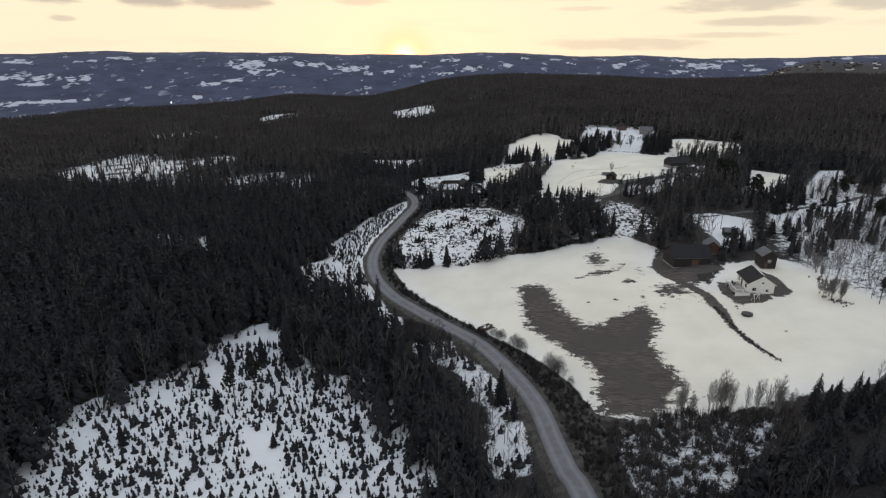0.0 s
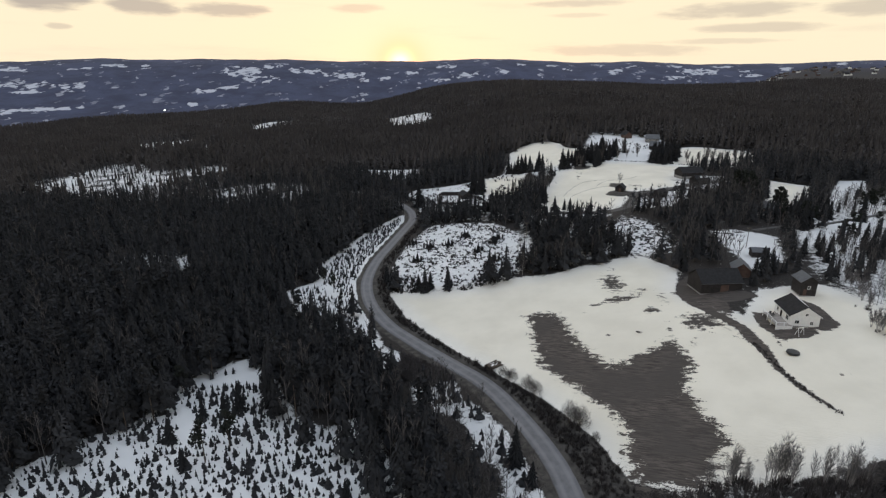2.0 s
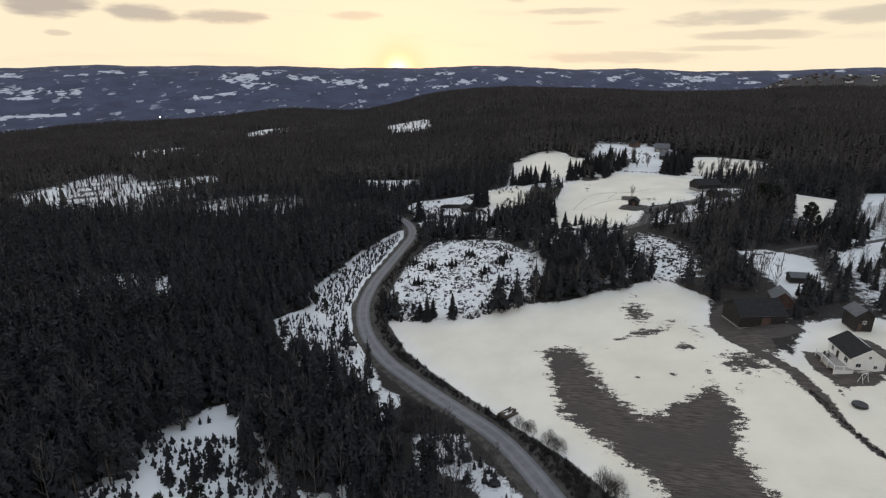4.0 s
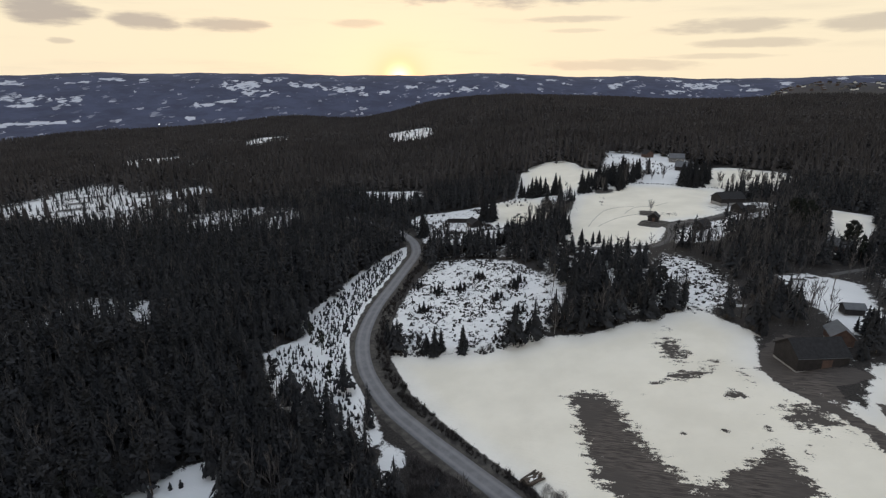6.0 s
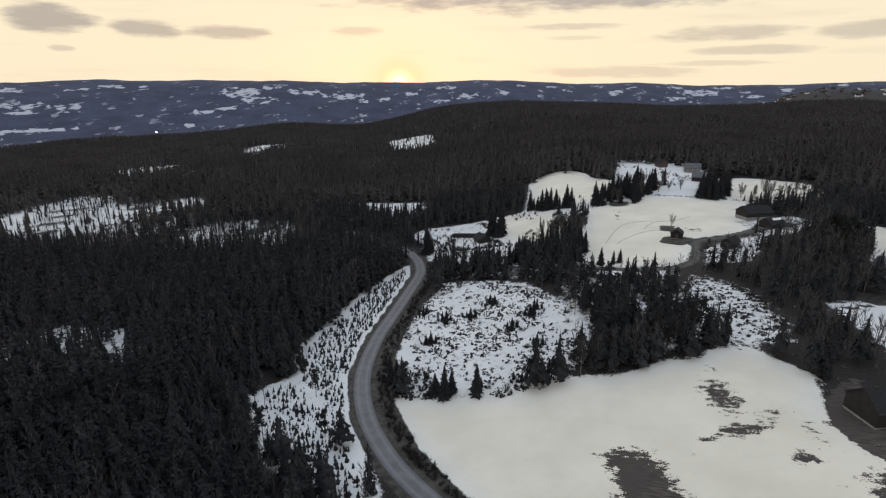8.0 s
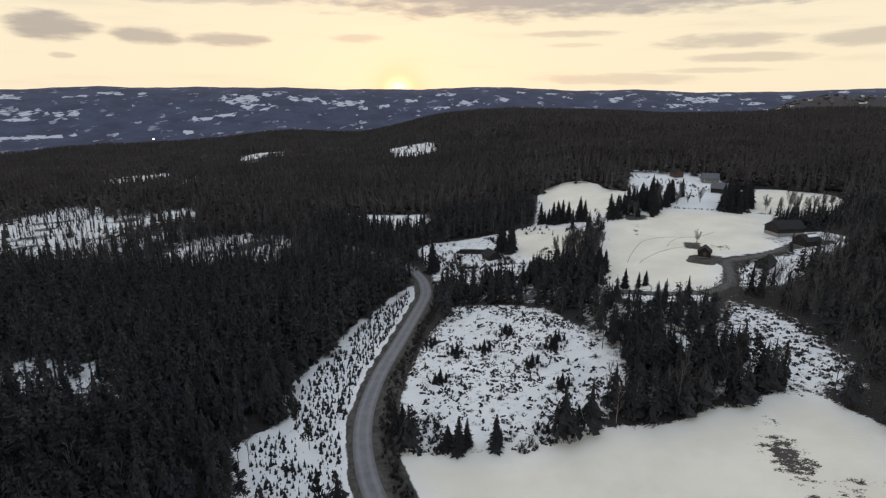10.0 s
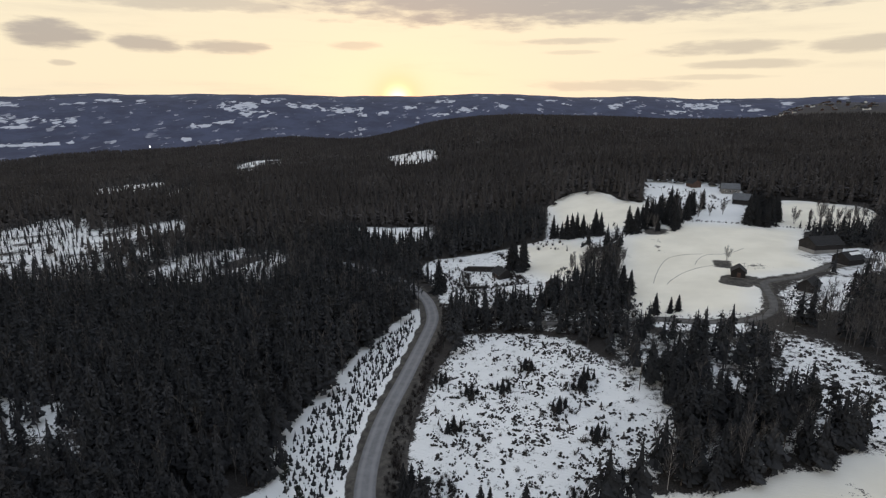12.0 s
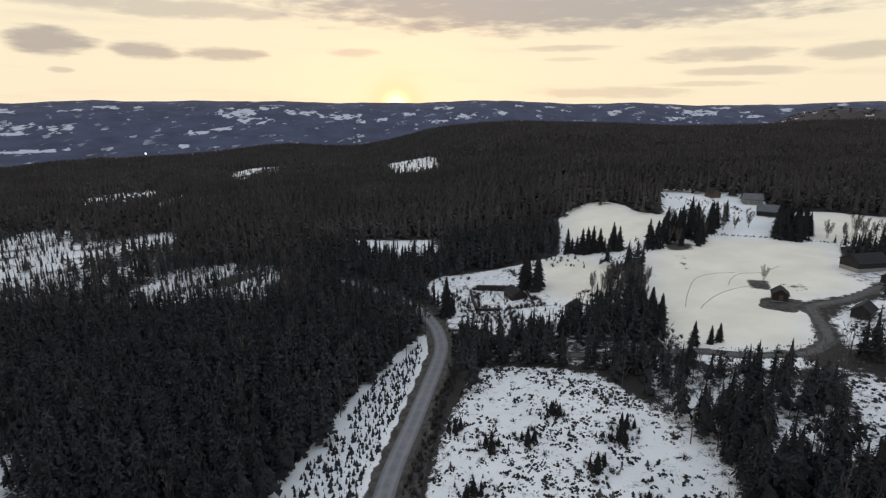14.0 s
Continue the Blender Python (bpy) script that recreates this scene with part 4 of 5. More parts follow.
young_trees()


def undergrowth():
    g = np.random.default_rng(23)
    c = curve_through(ROAD, 1.2)
    d = np.gradient(c, axis=0)
    d /= np.linalg.norm(d, axis=1)[:, None]
    side = np.stack([d[:, 1], -d[:, 0]], 1)
    pts = []
    for _ in range(3):
        off = g.uniform(4.0, 7.5, len(c))
        p = c + side * off[:, None]
        ok = (p[:, 1] > 55) & (p[:, 1] < 330)
        ok &= (~inside(FIELD, p[:, 0], p[:, 1], 0.5)) & (g.random(len(c)) < 0.8)
        pts.append(p[ok])
    pts = np.vstack(pts)
    planted("roadside_brush", TUFT, pts, g.uniform(0.6, 2.2, len(pts)), DARK_BRUSH, "dark leafless brush along the road verge", "brush")
    x, y = scatter((-22, 56, 26, 180), 2.0, 34)
    clear = line_distance(ROAD, x, y) > 5
    ok = inside(ROADSIDE, x, y, -2) & clear & (g.random(len(x)) < 0.8) & ~inside(ROAD_SNOW, x, y, -0.5) & ~inside(SCRUB, x, y)
    ok |= inside(ROAD_SNOW, x, y) & clear & (g.random(len(x)) < 0.42)
    planted("roadside_wood", THICKET, np.stack([x, y], 1)[ok], g.uniform(3.5, 9, ok.sum()), TWIG, "leafless brown alder wood beside the road", "woodland", (1.0, 1.5))
    ok = inside(ROAD_THIN, x, y) & clear & (g.random(len(x)) < 0.35)
    planted("roadside_spruces", [spruce_crown(10, 7, 0.13, 130 + k) for k in range(3)], np.stack([x, y], 1)[ok], g.uniform(3, 7.5, ok.sum()), NEEDLES, "slim dark spruces in snow below the road", "trees")
    x, y = scatter((-14, 146, 6, 168), 0.6, 46)
    ok = inside(SCRUB, x, y) & (line_distance(ROAD, x, y) > 4.2)
    planted("roadside_scrub", TUFT, np.stack([x, y], 1)[ok], g.uniform(0.8, 2.4, ok.sum()), BRUSH, "dense brown scrub on the road bank", "brush", (0.9, 1.3))
    x, y = scatter((-16, 60, 38, 190), 0.95, 44)
    ok = inside(BANK, x, y, 0.4) & (line_distance(ROAD, x, y) > 3.6) & (g.random(len(x)) < 0.75 + 0.2 * smooth(165, 140, y))
    planted("bank_brush", TUFT, np.stack([x, y], 1)[ok], g.uniform(0.4, 1.5, ok.sum()), DARK_BRUSH, "dark brush covering the bank above the road", "brush", (1.0, 1.5))
    x, y = scatter((28, 56, 80, 104), 1.0, 33)
    ok = inside(SOUTH_BRUSH, x, y) & (g.random(len(x)) < 0.3 + 0.5 * smooth(84, 96, y) + 0.2 * noise_field(x, y))
    planted("field_edge_brush", TUFT, np.stack([x, y], 1)[ok], g.uniform(0.8, 3.2, ok.sum()), BRUSH, "tangled leafless brush below the snowy field", "brush")
    x, y = scatter((-26, 205, 40, 302), 1.45, 35)
    ok = inside(CLEARCUT, x, y, 0.5) & (g.random(len(x)) < 0.42 + 0.3 * noise_field(x, y))
    planted("logging_slash", [clump_shape(100 + k) for k in range(6)], np.stack([x, y], 1)[ok], g.uniform(0.6, 1.75, ok.sum()), STUMP, "stumps and dark logging slash showing through snow", "slash", sink=0.04)
    x, y = scatter((-26, 205, 40, 302), 3.6, 36)
    ok = inside(CLEARCUT, x, y, 0.5) & (g.random(len(x)) < 0.3)
    planted("clearcut_brush", TUFT + SAPLING, np.stack([x, y], 1)[ok], g.uniform(0.5, 1.9, ok.sum()), BRUSH, "small bushes standing on the cleared ground", "brush")
    pts = np.vstack([np.array((cx, cy)) + g.normal(0, 1.9, (24, 2)) for cx, cy in ((-6, 254), (2.4, 254.6), (22, 251), (15, 243), (25, 255), (10, 264), (-11, 240), (21, 231), (-14, 262))])
    planted("clump_brush", TUFT + SAPLING[:2], pts, g.uniform(0.6, 2.0, len(pts)), DARK_BRUSH, "dark brush round small spruces on cleared ground", "brush")
    x, y = scatter((-20, 207, 32, 224), 1.2, 40)
    ok = inside(CLEARCUT, x, y, 0.3) & (sd(CLEARCUT, x, y) < 9) & (g.random(len(x)) < 0.35 + 0.4 * noise_field(x * 1.3, y))
    planted("cut_edge_brush", TUFT, np.stack([x, y], 1)[ok], g.uniform(0.6, 2.0, ok.sum()), STUMP, "dark brush between clearcut and snowy field", "brush")
    x, y = scatter((-18, 284, 64, 346), 2.0, 45)
    ok = inside(BELT, x, y) & (line_distance(FARM_ROAD, x, y) > 2.5) & (line_distance(ROAD, x, y) > 4.5) & ~inside(CLEARCUT, x, y, 1) & ~inside(FIELD_TWO, x, y, 1) & (np.hypot(x - 32.4, y - 334.5) > 5) & (noise_field(x, y) > -0.4)
    planted("belt_brush", TUFT, np.stack([x, y], 1)[ok], g.uniform(0.7, 2.6, ok.sum()), DARK_BRUSH, "dark leafless brush between clearcut and garden", "brush")
    x, y = scatter((70, 214, 96, 270), 1.6, 37)
    ok = inside(SLOPE, x, y, -1) & (g.random(len(x)) < 0.5)
    planted("slope_slash", [clump_shape(110 + k) for k in range(4)], np.stack([x, y], 1)[ok], g.uniform(0.6, 1.9, ok.sum()), STUMP, "dark brush and branches on a snowy cut slope", "slash", sink=0.04)
    x, y = scatter((110, 110, 270, 310), 2.7, 38)
    ok = inside(BIRCH_ZONE, x, y, 1) & (g.random(len(x)) < 0.85 + 0.55 * noise_field(x / 1.6, y / 1.6)) & (line_distance(EAST_ROAD, x, y) > 3) & (~inside(SNOW_BAND, x, y) | (g.random(len(x)) < 0.15))
    planted("birch_thicket", THICKET, np.stack([x, y], 1)[ok], g.uniform(4, 9.5, ok.sum()), TWIG, "thin leafless birch thicket growing out of the snow", "thicket")
    x, y = scatter((110, 110, 270, 310), 5.5, 39)
    ok = inside(BIRCH_ZONE, x, y, 1) & (noise_field(x, y + 40) > 0.75) & (line_distance(EAST_ROAD, x, y) > 4)
    groups = ((144, 252), (151, 255), (150, 248), (154, 248), (174, 269), (176, 263), (149, 216), (153, 204), (158, 208), (170, 216), (187, 233), (179, 216), (157, 194), (138, 187), (122, 181))
    groups += ((105, 187), (108, 189), (111, 187), (129, 179))
    spots = np.vstack([np.array(c) + g.normal(0, 2.0, (5, 2)) for c in groups] + [np.stack([x, y], 1)[ok]])
    pts = np.vstack([np.array((cx, cy)) + g.normal(0, 1.3, (12, 2)) for cx, cy in ((111, 143), (113, 141), (118, 158))])
    planted("field_side_brush", TUFT, pts, g.uniform(0.4, 1.2, len(pts)), BRUSH, "dark brush at the feet of leafless birches", "brush")
    planted("scattered_spruces", [spruce_crown(9, 6, 0.17, 120 + k) for k in range(3)], spots, g.uniform(4, 10.5, len(spots)), NEEDLES, "dark spruces scattered among thin birches", "trees")


undergrowth()


def pasture_brush():
    g = np.random.default_rng(29)
    x, y = scatter((-30, 312, 230, 500), 2.6, 41)
    ok = inside(NORTH_OPEN, x, y, 1) & (g.random(len(x)) < 0.2 + 0.5 * noise_field(x / 1.5, y / 1.5))
    for outline in (FIELD_TWO, FIELD_THREE, FIELD_FOUR):
        ok &= ~inside(outline, x, y, -1)
    ok &= ~inside(FIELD_FIVE, x, y, 2) | (g.random(len(x)) < 0.5)
    x2, y2 = scatter((-20, 318, 40, 404), 1.7, 43)
    ok2 = inside(RUIN_YARD, x2, y2, 1) & (noise_field(x2 / 1.2, y2 / 1.4) + 0.5 * g.random(len(x2)) > 0.55) & (np.hypot(x2 - 14.5, y2 - 363) > 6) & (np.hypot(x2 - 3, y2 - 359) > 6) & (np.hypot(x2 - 32.4, y2 - 334.5) > 4)
    hedge = np.vstack([np.stack([np.linspace(ax, bx, 26), np.linspace(ay, by, 26)], 1) + g.normal(0, 0.5, (26, 2)) for ax, ay, bx, by in ((-2, 377, 16, 374), (14, 366, 24, 350), (10, 347, 24, 346), (-1, 372, -1, 352), (4, 318, 30, 322), (-12, 322, 4, 318))])
    spots = np.vstack([np.stack([x2, y2], 1)[ok2], hedge])
    planted("yard_brush", TUFT, spots, g.uniform(0.6, 2.4, len(spots)), DARK_BRUSH, "dark overgrown brush round the old garden", "brush")
    planted("garden_brush", TUFT + SAPLING[:2], np.stack([x, y], 1)[ok], g.uniform(0.4, 2.3, ok.sum()), BRUSH, "low leafless brush on the snowy rough pasture", "brush")


pasture_brush()


def thin_stands():
    """Slim young trees standing in the snowy gaps of the big forest."""
    g = np.random.default_rng(61)
    pts, hs = [], []
    for outline, gap, low, high in ((LEFT_A, 3.4, 2.5, 8), (LEFT_B, 2.3, 3, 8), (LEFT_C, 6.5, 4, 9), (LEFT_D, 3.2, 2.5, 7), (LEFT_K, 3.2, 2.5, 7), (LEFT_E, 2.8, 2.5, 7), (LEFT_F, 5.0, 4, 10), (LEFT_G, 6.5, 4, 11), (LEFT_H, 5.5, 4, 10), (GAP_ONE, 7.0, 4, 12), (GAP_TWO, 6.0, 2, 6)):
        p = np.array(outline, float)
        x, y = scatter((*(p.min(0) - 14), *(p.max(0) + 14)), gap, 63)
        edge = sd(outline, x, y)
        ok = (edge > -12) & (g.random(len(x)) < 0.72 - 0.004 * edge + 0.5 * noise_field(x / 1.8, y / 1.8))
        pts.append(np.stack([x, y], 1)[ok]), hs.append(g.uniform(low, high, ok.sum()))
    pts, hs = np.vstack(pts), np.concatenate(hs)
    leafless = g.random(len(pts)) < 0.55
    planted("slim_spruces", [spruce_crown(7, 5, 0.09 + 0.012 * k, 640 + k, 0.1) for k in range(4)], pts[~leafless], hs[~leafless], NEEDLES, "slim young spruces in snowy gaps of the forest", "trees", (0.8, 1.3))
    planted("slim_birches", [joined([bare_crown(660 + k, 4, 5, 0.2, 0.008, 0.8), tapered((0, 0, 0), (0.01, 0, 0.95), 0.010, 0.002, 3)]) for k in range(4)], pts[leafless], hs[leafless], TWIG, "slim leafless birches in snowy gaps of the forest", "trees")


thin_stands()

# single trees that stand out, each with a trunk and a crown


def make_spruce_model(k):
    v, f = spruce_crown(22, 10, 0.22 + 0.02 * k, 200 + k, 0.04, 1.5)
    tv, tf = tapered((0, 0, -0.03), (0, 0, 0.9), 0.014, 0.002, 6)
    return (v, f), (tv, tf)


def make_bare_model(k, stools=5, spread=0.26, bushy=0.9, twigs_each=26, fine=0.0026, thick=1.0):
    """Several stems fanning out from one stool, each with its own fine twigs."""
    g = np.random.default_rng(300 + k)
    stems, twigs = [], []
    for n in range(stools):
        a = 6.2832 / stools * n + g.normal(0, 0.3)
        lean, tall = g.uniform(0.3, 1.0) * spread, g.uniform(0.75, 1.0)
        mid = np.array((math.cos(a) * lean * 0.45, math.sin(a) * lean * 0.45, tall * 0.5))
        top = np.array((math.cos(a) * lean, math.sin(a) * lean, tall))
        stems += [tapered((0.01 * math.cos(a), 0.01 * math.sin(a), -0.03), mid, 0.009 * thick, 0.006 * thick, 5), tapered(mid, top, 0.006 * thick, 0.0015, 5)]
        v, f = bare_crown(320 + 7 * k + n, 16, twigs_each, 0.15, fine, thick)
        s = v[:, 2:3]
        path = np.where(s < 0.5, mid * (s / 0.5), mid + (top - mid) * ((s - 0.5) / 0.5))
        twigs.append((np.hstack([v[:, :2] * bushy, np.zeros((len(v), 1))]) + path, f))
    return joined(twigs), joined(stems)


def pine_model(k):
    """Lumpy crown on a bare leaning stem."""
    crown = lumpy_crown(420, 400 + k, 0.42, 0.19)
    return crown, tapered((0, 0, -0.03), (0.012, 0.004 * k, 0.92), 0.013, 0.004, 6)



def tree_thing(name, model, mats, x, y, h, label, group):
    root = new(name)
    (v, f), (tv, tf) = model
    mesh_object("crown", v, f, mats[0], root)
    mesh_object("trunk", tv, tf, mats[1], root)
    root.matrix_world = Matrix.Translation((x, y, float(height(x, y)))) @ Matrix.Diagonal((h, h, h, 1))
    return tagged(root, label, "tree", group)


def plant_single(name, models, mats, rows, label, group):
    """rows: x, y, tree height. Copies share the meshes of the first of each model."""
    made = {}
    g = np.random.default_rng(len(rows))
    for k, (x, y, h) in enumerate(rows):
        m = k % len(models)
        if m not in made:
            made[m] = tree_thing(name, models[m], mats, x, y, h, label, group)
        else:
            ob = copy_thing(made[m], Matrix.Identity(4))
            ob.matrix_world = Matrix.Translation((x, y, float(height(x, y)))) @ Matrix.Rotation(g.random() * 6.28, 4, "Z") @ Matrix.Diagonal((h, h, h, 1))


SPRUCES = [make_spruce_model(k) for k in range(4)]
BARES = [make_bare_model(k) for k in range(4)]
SLENDER = [make_bare_model(20 + k, 3 + k % 2, 0.10, 0.8, 30, 0.0009, 0.6) for k in range(5)]
PINES = [pine_model(k) for k in range(3)]
SINGLES = [(bare_crown(440 + k, 20, 18, 0.18, 0.0026), tapered((0, 0, -0.03), (0.012, 0, 0.95), 0.008, 0.002, 6)) for k in range(4)]
plant_single("spruce_tree", SPRUCES, (NEEDLES, BARK), [(-7, 209.5, 10), (1.5, 209.5, 9.5), (-5, 211.5, 7.5), (-9.5, 211, 7), (-20, 215, 8), (-22, 219, 8.5), (-20.5, 222, 6), (14, 213.5, 3.2), (17, 213, 3.8), (12, 215, 2.6), (20, 215, 3.2), (22, 217, 4), (-9, 213, 4.5), (-5, 212.5, 4.5), (-8, 209.8, 3.5), (3, 213, 3), (-11, 211, 3)], "dark green spruce standing at the snowy field's edge", "field edge spruces")
plant_single("spruce_tree", SPRUCES, (NEEDLES, BARK), [(47, 408, 13), (49, 407, 8), (51, 405, 9), (53, 403, 13), (55, 401, 14), (58, 402, 13.5), (56.5, 404, 11), (61, 401, 12), (63, 400, 7), (67, 400, 14), (69, 397, 12.5), (65.5, 399, 9), (68, 401, 10), (82, 394, 14.5), (84, 396, 10), (20, 370, 17), (24, 365, 16), (22, 373, 14), (26, 370, 14), (-14.5, 347, 16), (-12, 351, 8), (62, 292, 6), (57, 292, 8), (65, 293, 6)], "dark pointed spruce standing alone in snow", "farm spruces")
plant_single("spruce_tree", SPRUCES, (NEEDLES, BARK), [(cx + 1.7 * math.cos(2.1 * k + cx) * (k > 0), cy + 1.5 * math.sin(2.1 * k + cx) * (k > 0), 4.2 - 0.55 * k) for cx, cy in ((-6, 254), (2.4, 254.6), (22, 251), (15, 243), (25, 255), (10, 264), (-11, 240), (21, 231), (-14, 262)) for k in range(5)], "small bushy spruce on the cleared ground", "clearcut spruces")
plant_single("spruce_tree", SPRUCES, (NEEDLES, BARK), [(-52, 139, 9), (-55, 137, 7), (-60, 136, 6), (-64, 127, 7), (-44, 140, 9), (-32, 118, 4.5), (-20, 108, 5), (16.7, 107.2, 6), (14.2, 113.7, 10), (-73, 104, 6), (-57, 118, 6), (-38, 103, 4)], "half-grown dark spruce in a snowy clearing", "clearing spruces")
plant_single("spruce_tree", SPRUCES, (NEEDLES, BARK), [(75, 95, 7), (77, 93.5, 8.5), (79, 94, 9), (82, 93, 6), (86, 96, 7.5), (90, 98, 5), (95, 100, 5.5), (98, 102, 7), (85, 91, 7), (92, 94, 7), (44, 74, 8), (41, 73, 7), (52, 75, 8), (49, 73, 7), (56, 76.5, 7), (47, 71, 8), (60, 80, 6), (66, 85, 6), (34, 76, 5), (63, 82, 7)], "tall dark spruce beside the snowy field", "lower field spruces")


def birch_row():
    """Slim birches in loose groups along the lower edge of the field."""
    g = np.random.default_rng(77)
    rows = []
    for cx, cy, n, tall in ((45, 101, 1, 5), (48.5, 100.5, 2, 7), (52, 100.5, 4, 8.5), (54.5, 100, 2, 7.5), (58, 99.5, 4, 9.5), (61, 99, 4, 10), (64, 98, 1, 7), (66.5, 97.5, 4, 9), (69.5, 96.5, 3, 8), (72, 96.5, 2, 6.5)):
        rows += [(cx + g.normal(0, 0.8), cy + g.normal(0, 0.7), tall * g.uniform(0.75, 1.05)) for _ in range(n)]
    return rows


plant_single("birch_tree", SLENDER, (BIRCH_TWIG, BIRCH), birch_row(), "slender leafless birch at the snowy field's edge", "birch row")


def bush_model(k):
    """A rounded bush: a dome of fine forked twigs on many thin stems."""
    g = np.random.default_rng(480 + k)
    stems, v, f = [], [], []
    for n in range(16):
        a, lean = g.random() * 6.28, g.random() ** 0.5 * 0.38
        foot = np.array((0.25 * lean * math.cos(a), 0.25 * lean * math.sin(a), -0.03))
        top = np.array((math.cos(a) * lean, math.sin(a) * lean, 0.92 * math.sqrt(1 - (lean / 0.62) ** 2)))
        stems.append(tapered(foot, top, 0.005, 0.0012, 4))
    for _ in range(1100):
        d = g.normal(0, 1, 3)
        d[2] = abs(d[2])
        d /= np.linalg.norm(d)
        p = d * np.array((0.42, 0.42, 0.9)) * g.uniform(0.35, 1.0) ** 0.7
        q = p + 0.11 * (d + np.array((0, 0, 0.9)) + g.normal(0, 0.35, 3)) * g.uniform(0.5, 1.1)
        w = np.cross(q - p, g.normal(0, 1, 3))
        w *= 0.0042 / np.linalg.norm(w)
        v += [p - w, p + w, q]
        f.append((len(v) - 3, len(v) - 2, len(v) - 1))
    return (np.array(v), np.array(f)), joined(stems)


EAST_BIRCHES = [(109.8, 145, 6.5), (111, 143.5, 7.5), (112.5, 142, 7), (112, 146, 6), (110.5, 148, 5), (114, 144, 6.5), (118, 159, 5), (119.5, 163.7, 6), (121, 167, 6.5), (124.6, 177.7, 7), (122, 172, 6)]
BUSHES = [bush_model(k) for k in range(4)]
plant_single("bush", BUSHES, (TWIG, BARK), [(15.7, 148.8, 3.4), (17.8, 146.5, 3.6), (17, 147.4, 2.8), (21, 141.6, 4.2), (22.8, 138.6, 4.0), (21.8, 140.4, 3.6), (28.2, 125.4, 6), (30.1, 123.5, 5.4), (29, 124.6, 4.8), (32, 118, 2.4)], "rounded leafless grey bush between road and field", "roadside bushes")
plant_single("birch_tree", BARES, (TWIG, BIRCH), [(168, 396, 9), (176, 396, 8), (182, 397, 12), (186, 397, 10), (192, 398, 8), (196, 397, 9), (204, 402, 9), (210, 404, 9), (125, 410, 8), (132, 412, 7), (140, 414, 8), (47, 346, 9), (50, 350, 10), (44, 352, 9), (52, 356, 10), (55, 348, 9), (56, 362, 8)], "leafless grey birch in front of snowy pasture", "pasture birches")
plant_single("birch_tree", BARES, (BIRCH_TWIG, BIRCH), EAST_BIRCHES, "leafless grey birch beside the eastern field edge", "field side birches")
plant_single("frosted_tree", BARES[:1], (FROST, BIRCH), [(104.5, 339, 6.5)], "pale frosted leafless tree in the snowy field", "frosted trees")
plant_single("pine_tree", PINES, (PINE, BARK), [(-42, 214, 9), (-47, 222, 8), (-36, 196, 8), (122, 140, 9), (-79, 150, 9), (-70, 147, 9), (-53, 120, 12), (-49, 124, 11)], "tall pine with a bare stem and rounded crown", "pines")


def cluster(outline, count, low, high, seed):
    """Places and heights of trees inside an outline, kept apart."""
    g = np.random.default_rng(seed)
    p, rows = np.array(outline, float), []
    while len(rows) < count:
        x, y = g.uniform(p.min(0), p.max(0))
        if inside(outline, np.array([x]), np.array([y]))[0] and all(math.hypot(x - a, y - b) > 2.2 for a, b, _ in rows):
            rows.append((x, y, g.uniform(low, high)))
    return rows


plant_single("spruce_tree", SPRUCES, (NEEDLES, BARK), cluster(CLUSTER_TWO, 46, 7, 14, 1) + cluster(CLUSTER_THREE, 26, 9, 15, 2), "dark spruce in a clump between snowy pastures", "pasture spruces")
plant_single("spruce_tree", SPRUCES, (NEEDLES, BARK), cluster(CLUMP, 16, 7, 11, 3) + cluster([(0, 316), (24, 312), (36, 322), (30, 330), (6, 322)], 8, 5, 9, 5), "dark spruce in a clump beside the snowy garden", "garden spruces")
plant_single("birch_tree", BARES, (TWIG, BIRCH), cluster([(46, 332), (58, 334), (67, 352), (60, 364), (47, 350)], 20, 6, 10, 4) + cluster(CLUSTER_TWO, 14, 6, 10, 14), "leafless grey birch in a clump of spruces", "clump birches")
# dark conifers on the eastern slope, between the farm and the far pastures
EAST_STANDS = ((150, 286, 9, 12, 17, 6), (160, 292, 6, 12, 16, 5), (150, 258, 4, 11, 14, 2), (147, 239, 6, 8, 12, 3), (153, 244, 5, 8, 12, 3), (166, 250, 6, 8, 12, 4), (194, 261, 5, 10, 14, 3), (217, 273, 6, 11, 15, 4), (150, 216, 3, 7, 10, 2), (153, 202, 5, 8, 11, 3), (180, 216, 6, 9, 13, 4), (134, 201, 4, 6, 9, 4), (170, 232, 3, 7, 10, 3))


def east_stand(pick):
    """Places and heights of the conifers of every second stand."""
    g = np.random.default_rng(91 + pick)
    rows = []
    for n, (cx, cy, count, low, high, wide) in enumerate(EAST_STANDS):
        if n % 2 == pick:
            rows += [(cx + g.normal(0, wide), cy + g.normal(0, wide), g.uniform(low, high)) for _ in range(count)]
    return rows


plant_single("spruce_tree", SPRUCES, (NEEDLES, BARK), east_stand(1), "dark spruce among thin birches on the snowy slope", "slope spruces")
plant_single("pine_tree", PINES, (PINE, BARK), east_stand(0), "dark broad-crowned pine on the snowy slope", "slope pines")
plant_single("birch_tree", SINGLES, (TWIG, BIRCH), cluster([(27, 211), (60, 216), (72, 217), (74, 222), (30, 218)], 16, 8, 11, 6), "tall leafless birch at the front of the grove", "grove birches")

# ---------------------------------------------------------------- buildings


def part(name, bm, mat, parent, label=""):
    me = bpy.data.meshes.new(name)
    bmesh.ops.recalc_face_normals(bm, faces=bm.faces)
    bm.to_mesh(me)
    bm.free()
    me.materials.append(mat)
    ob = new(name, me)
    ob.parent = parent
    if label:
        ob["label"] = label
    return ob


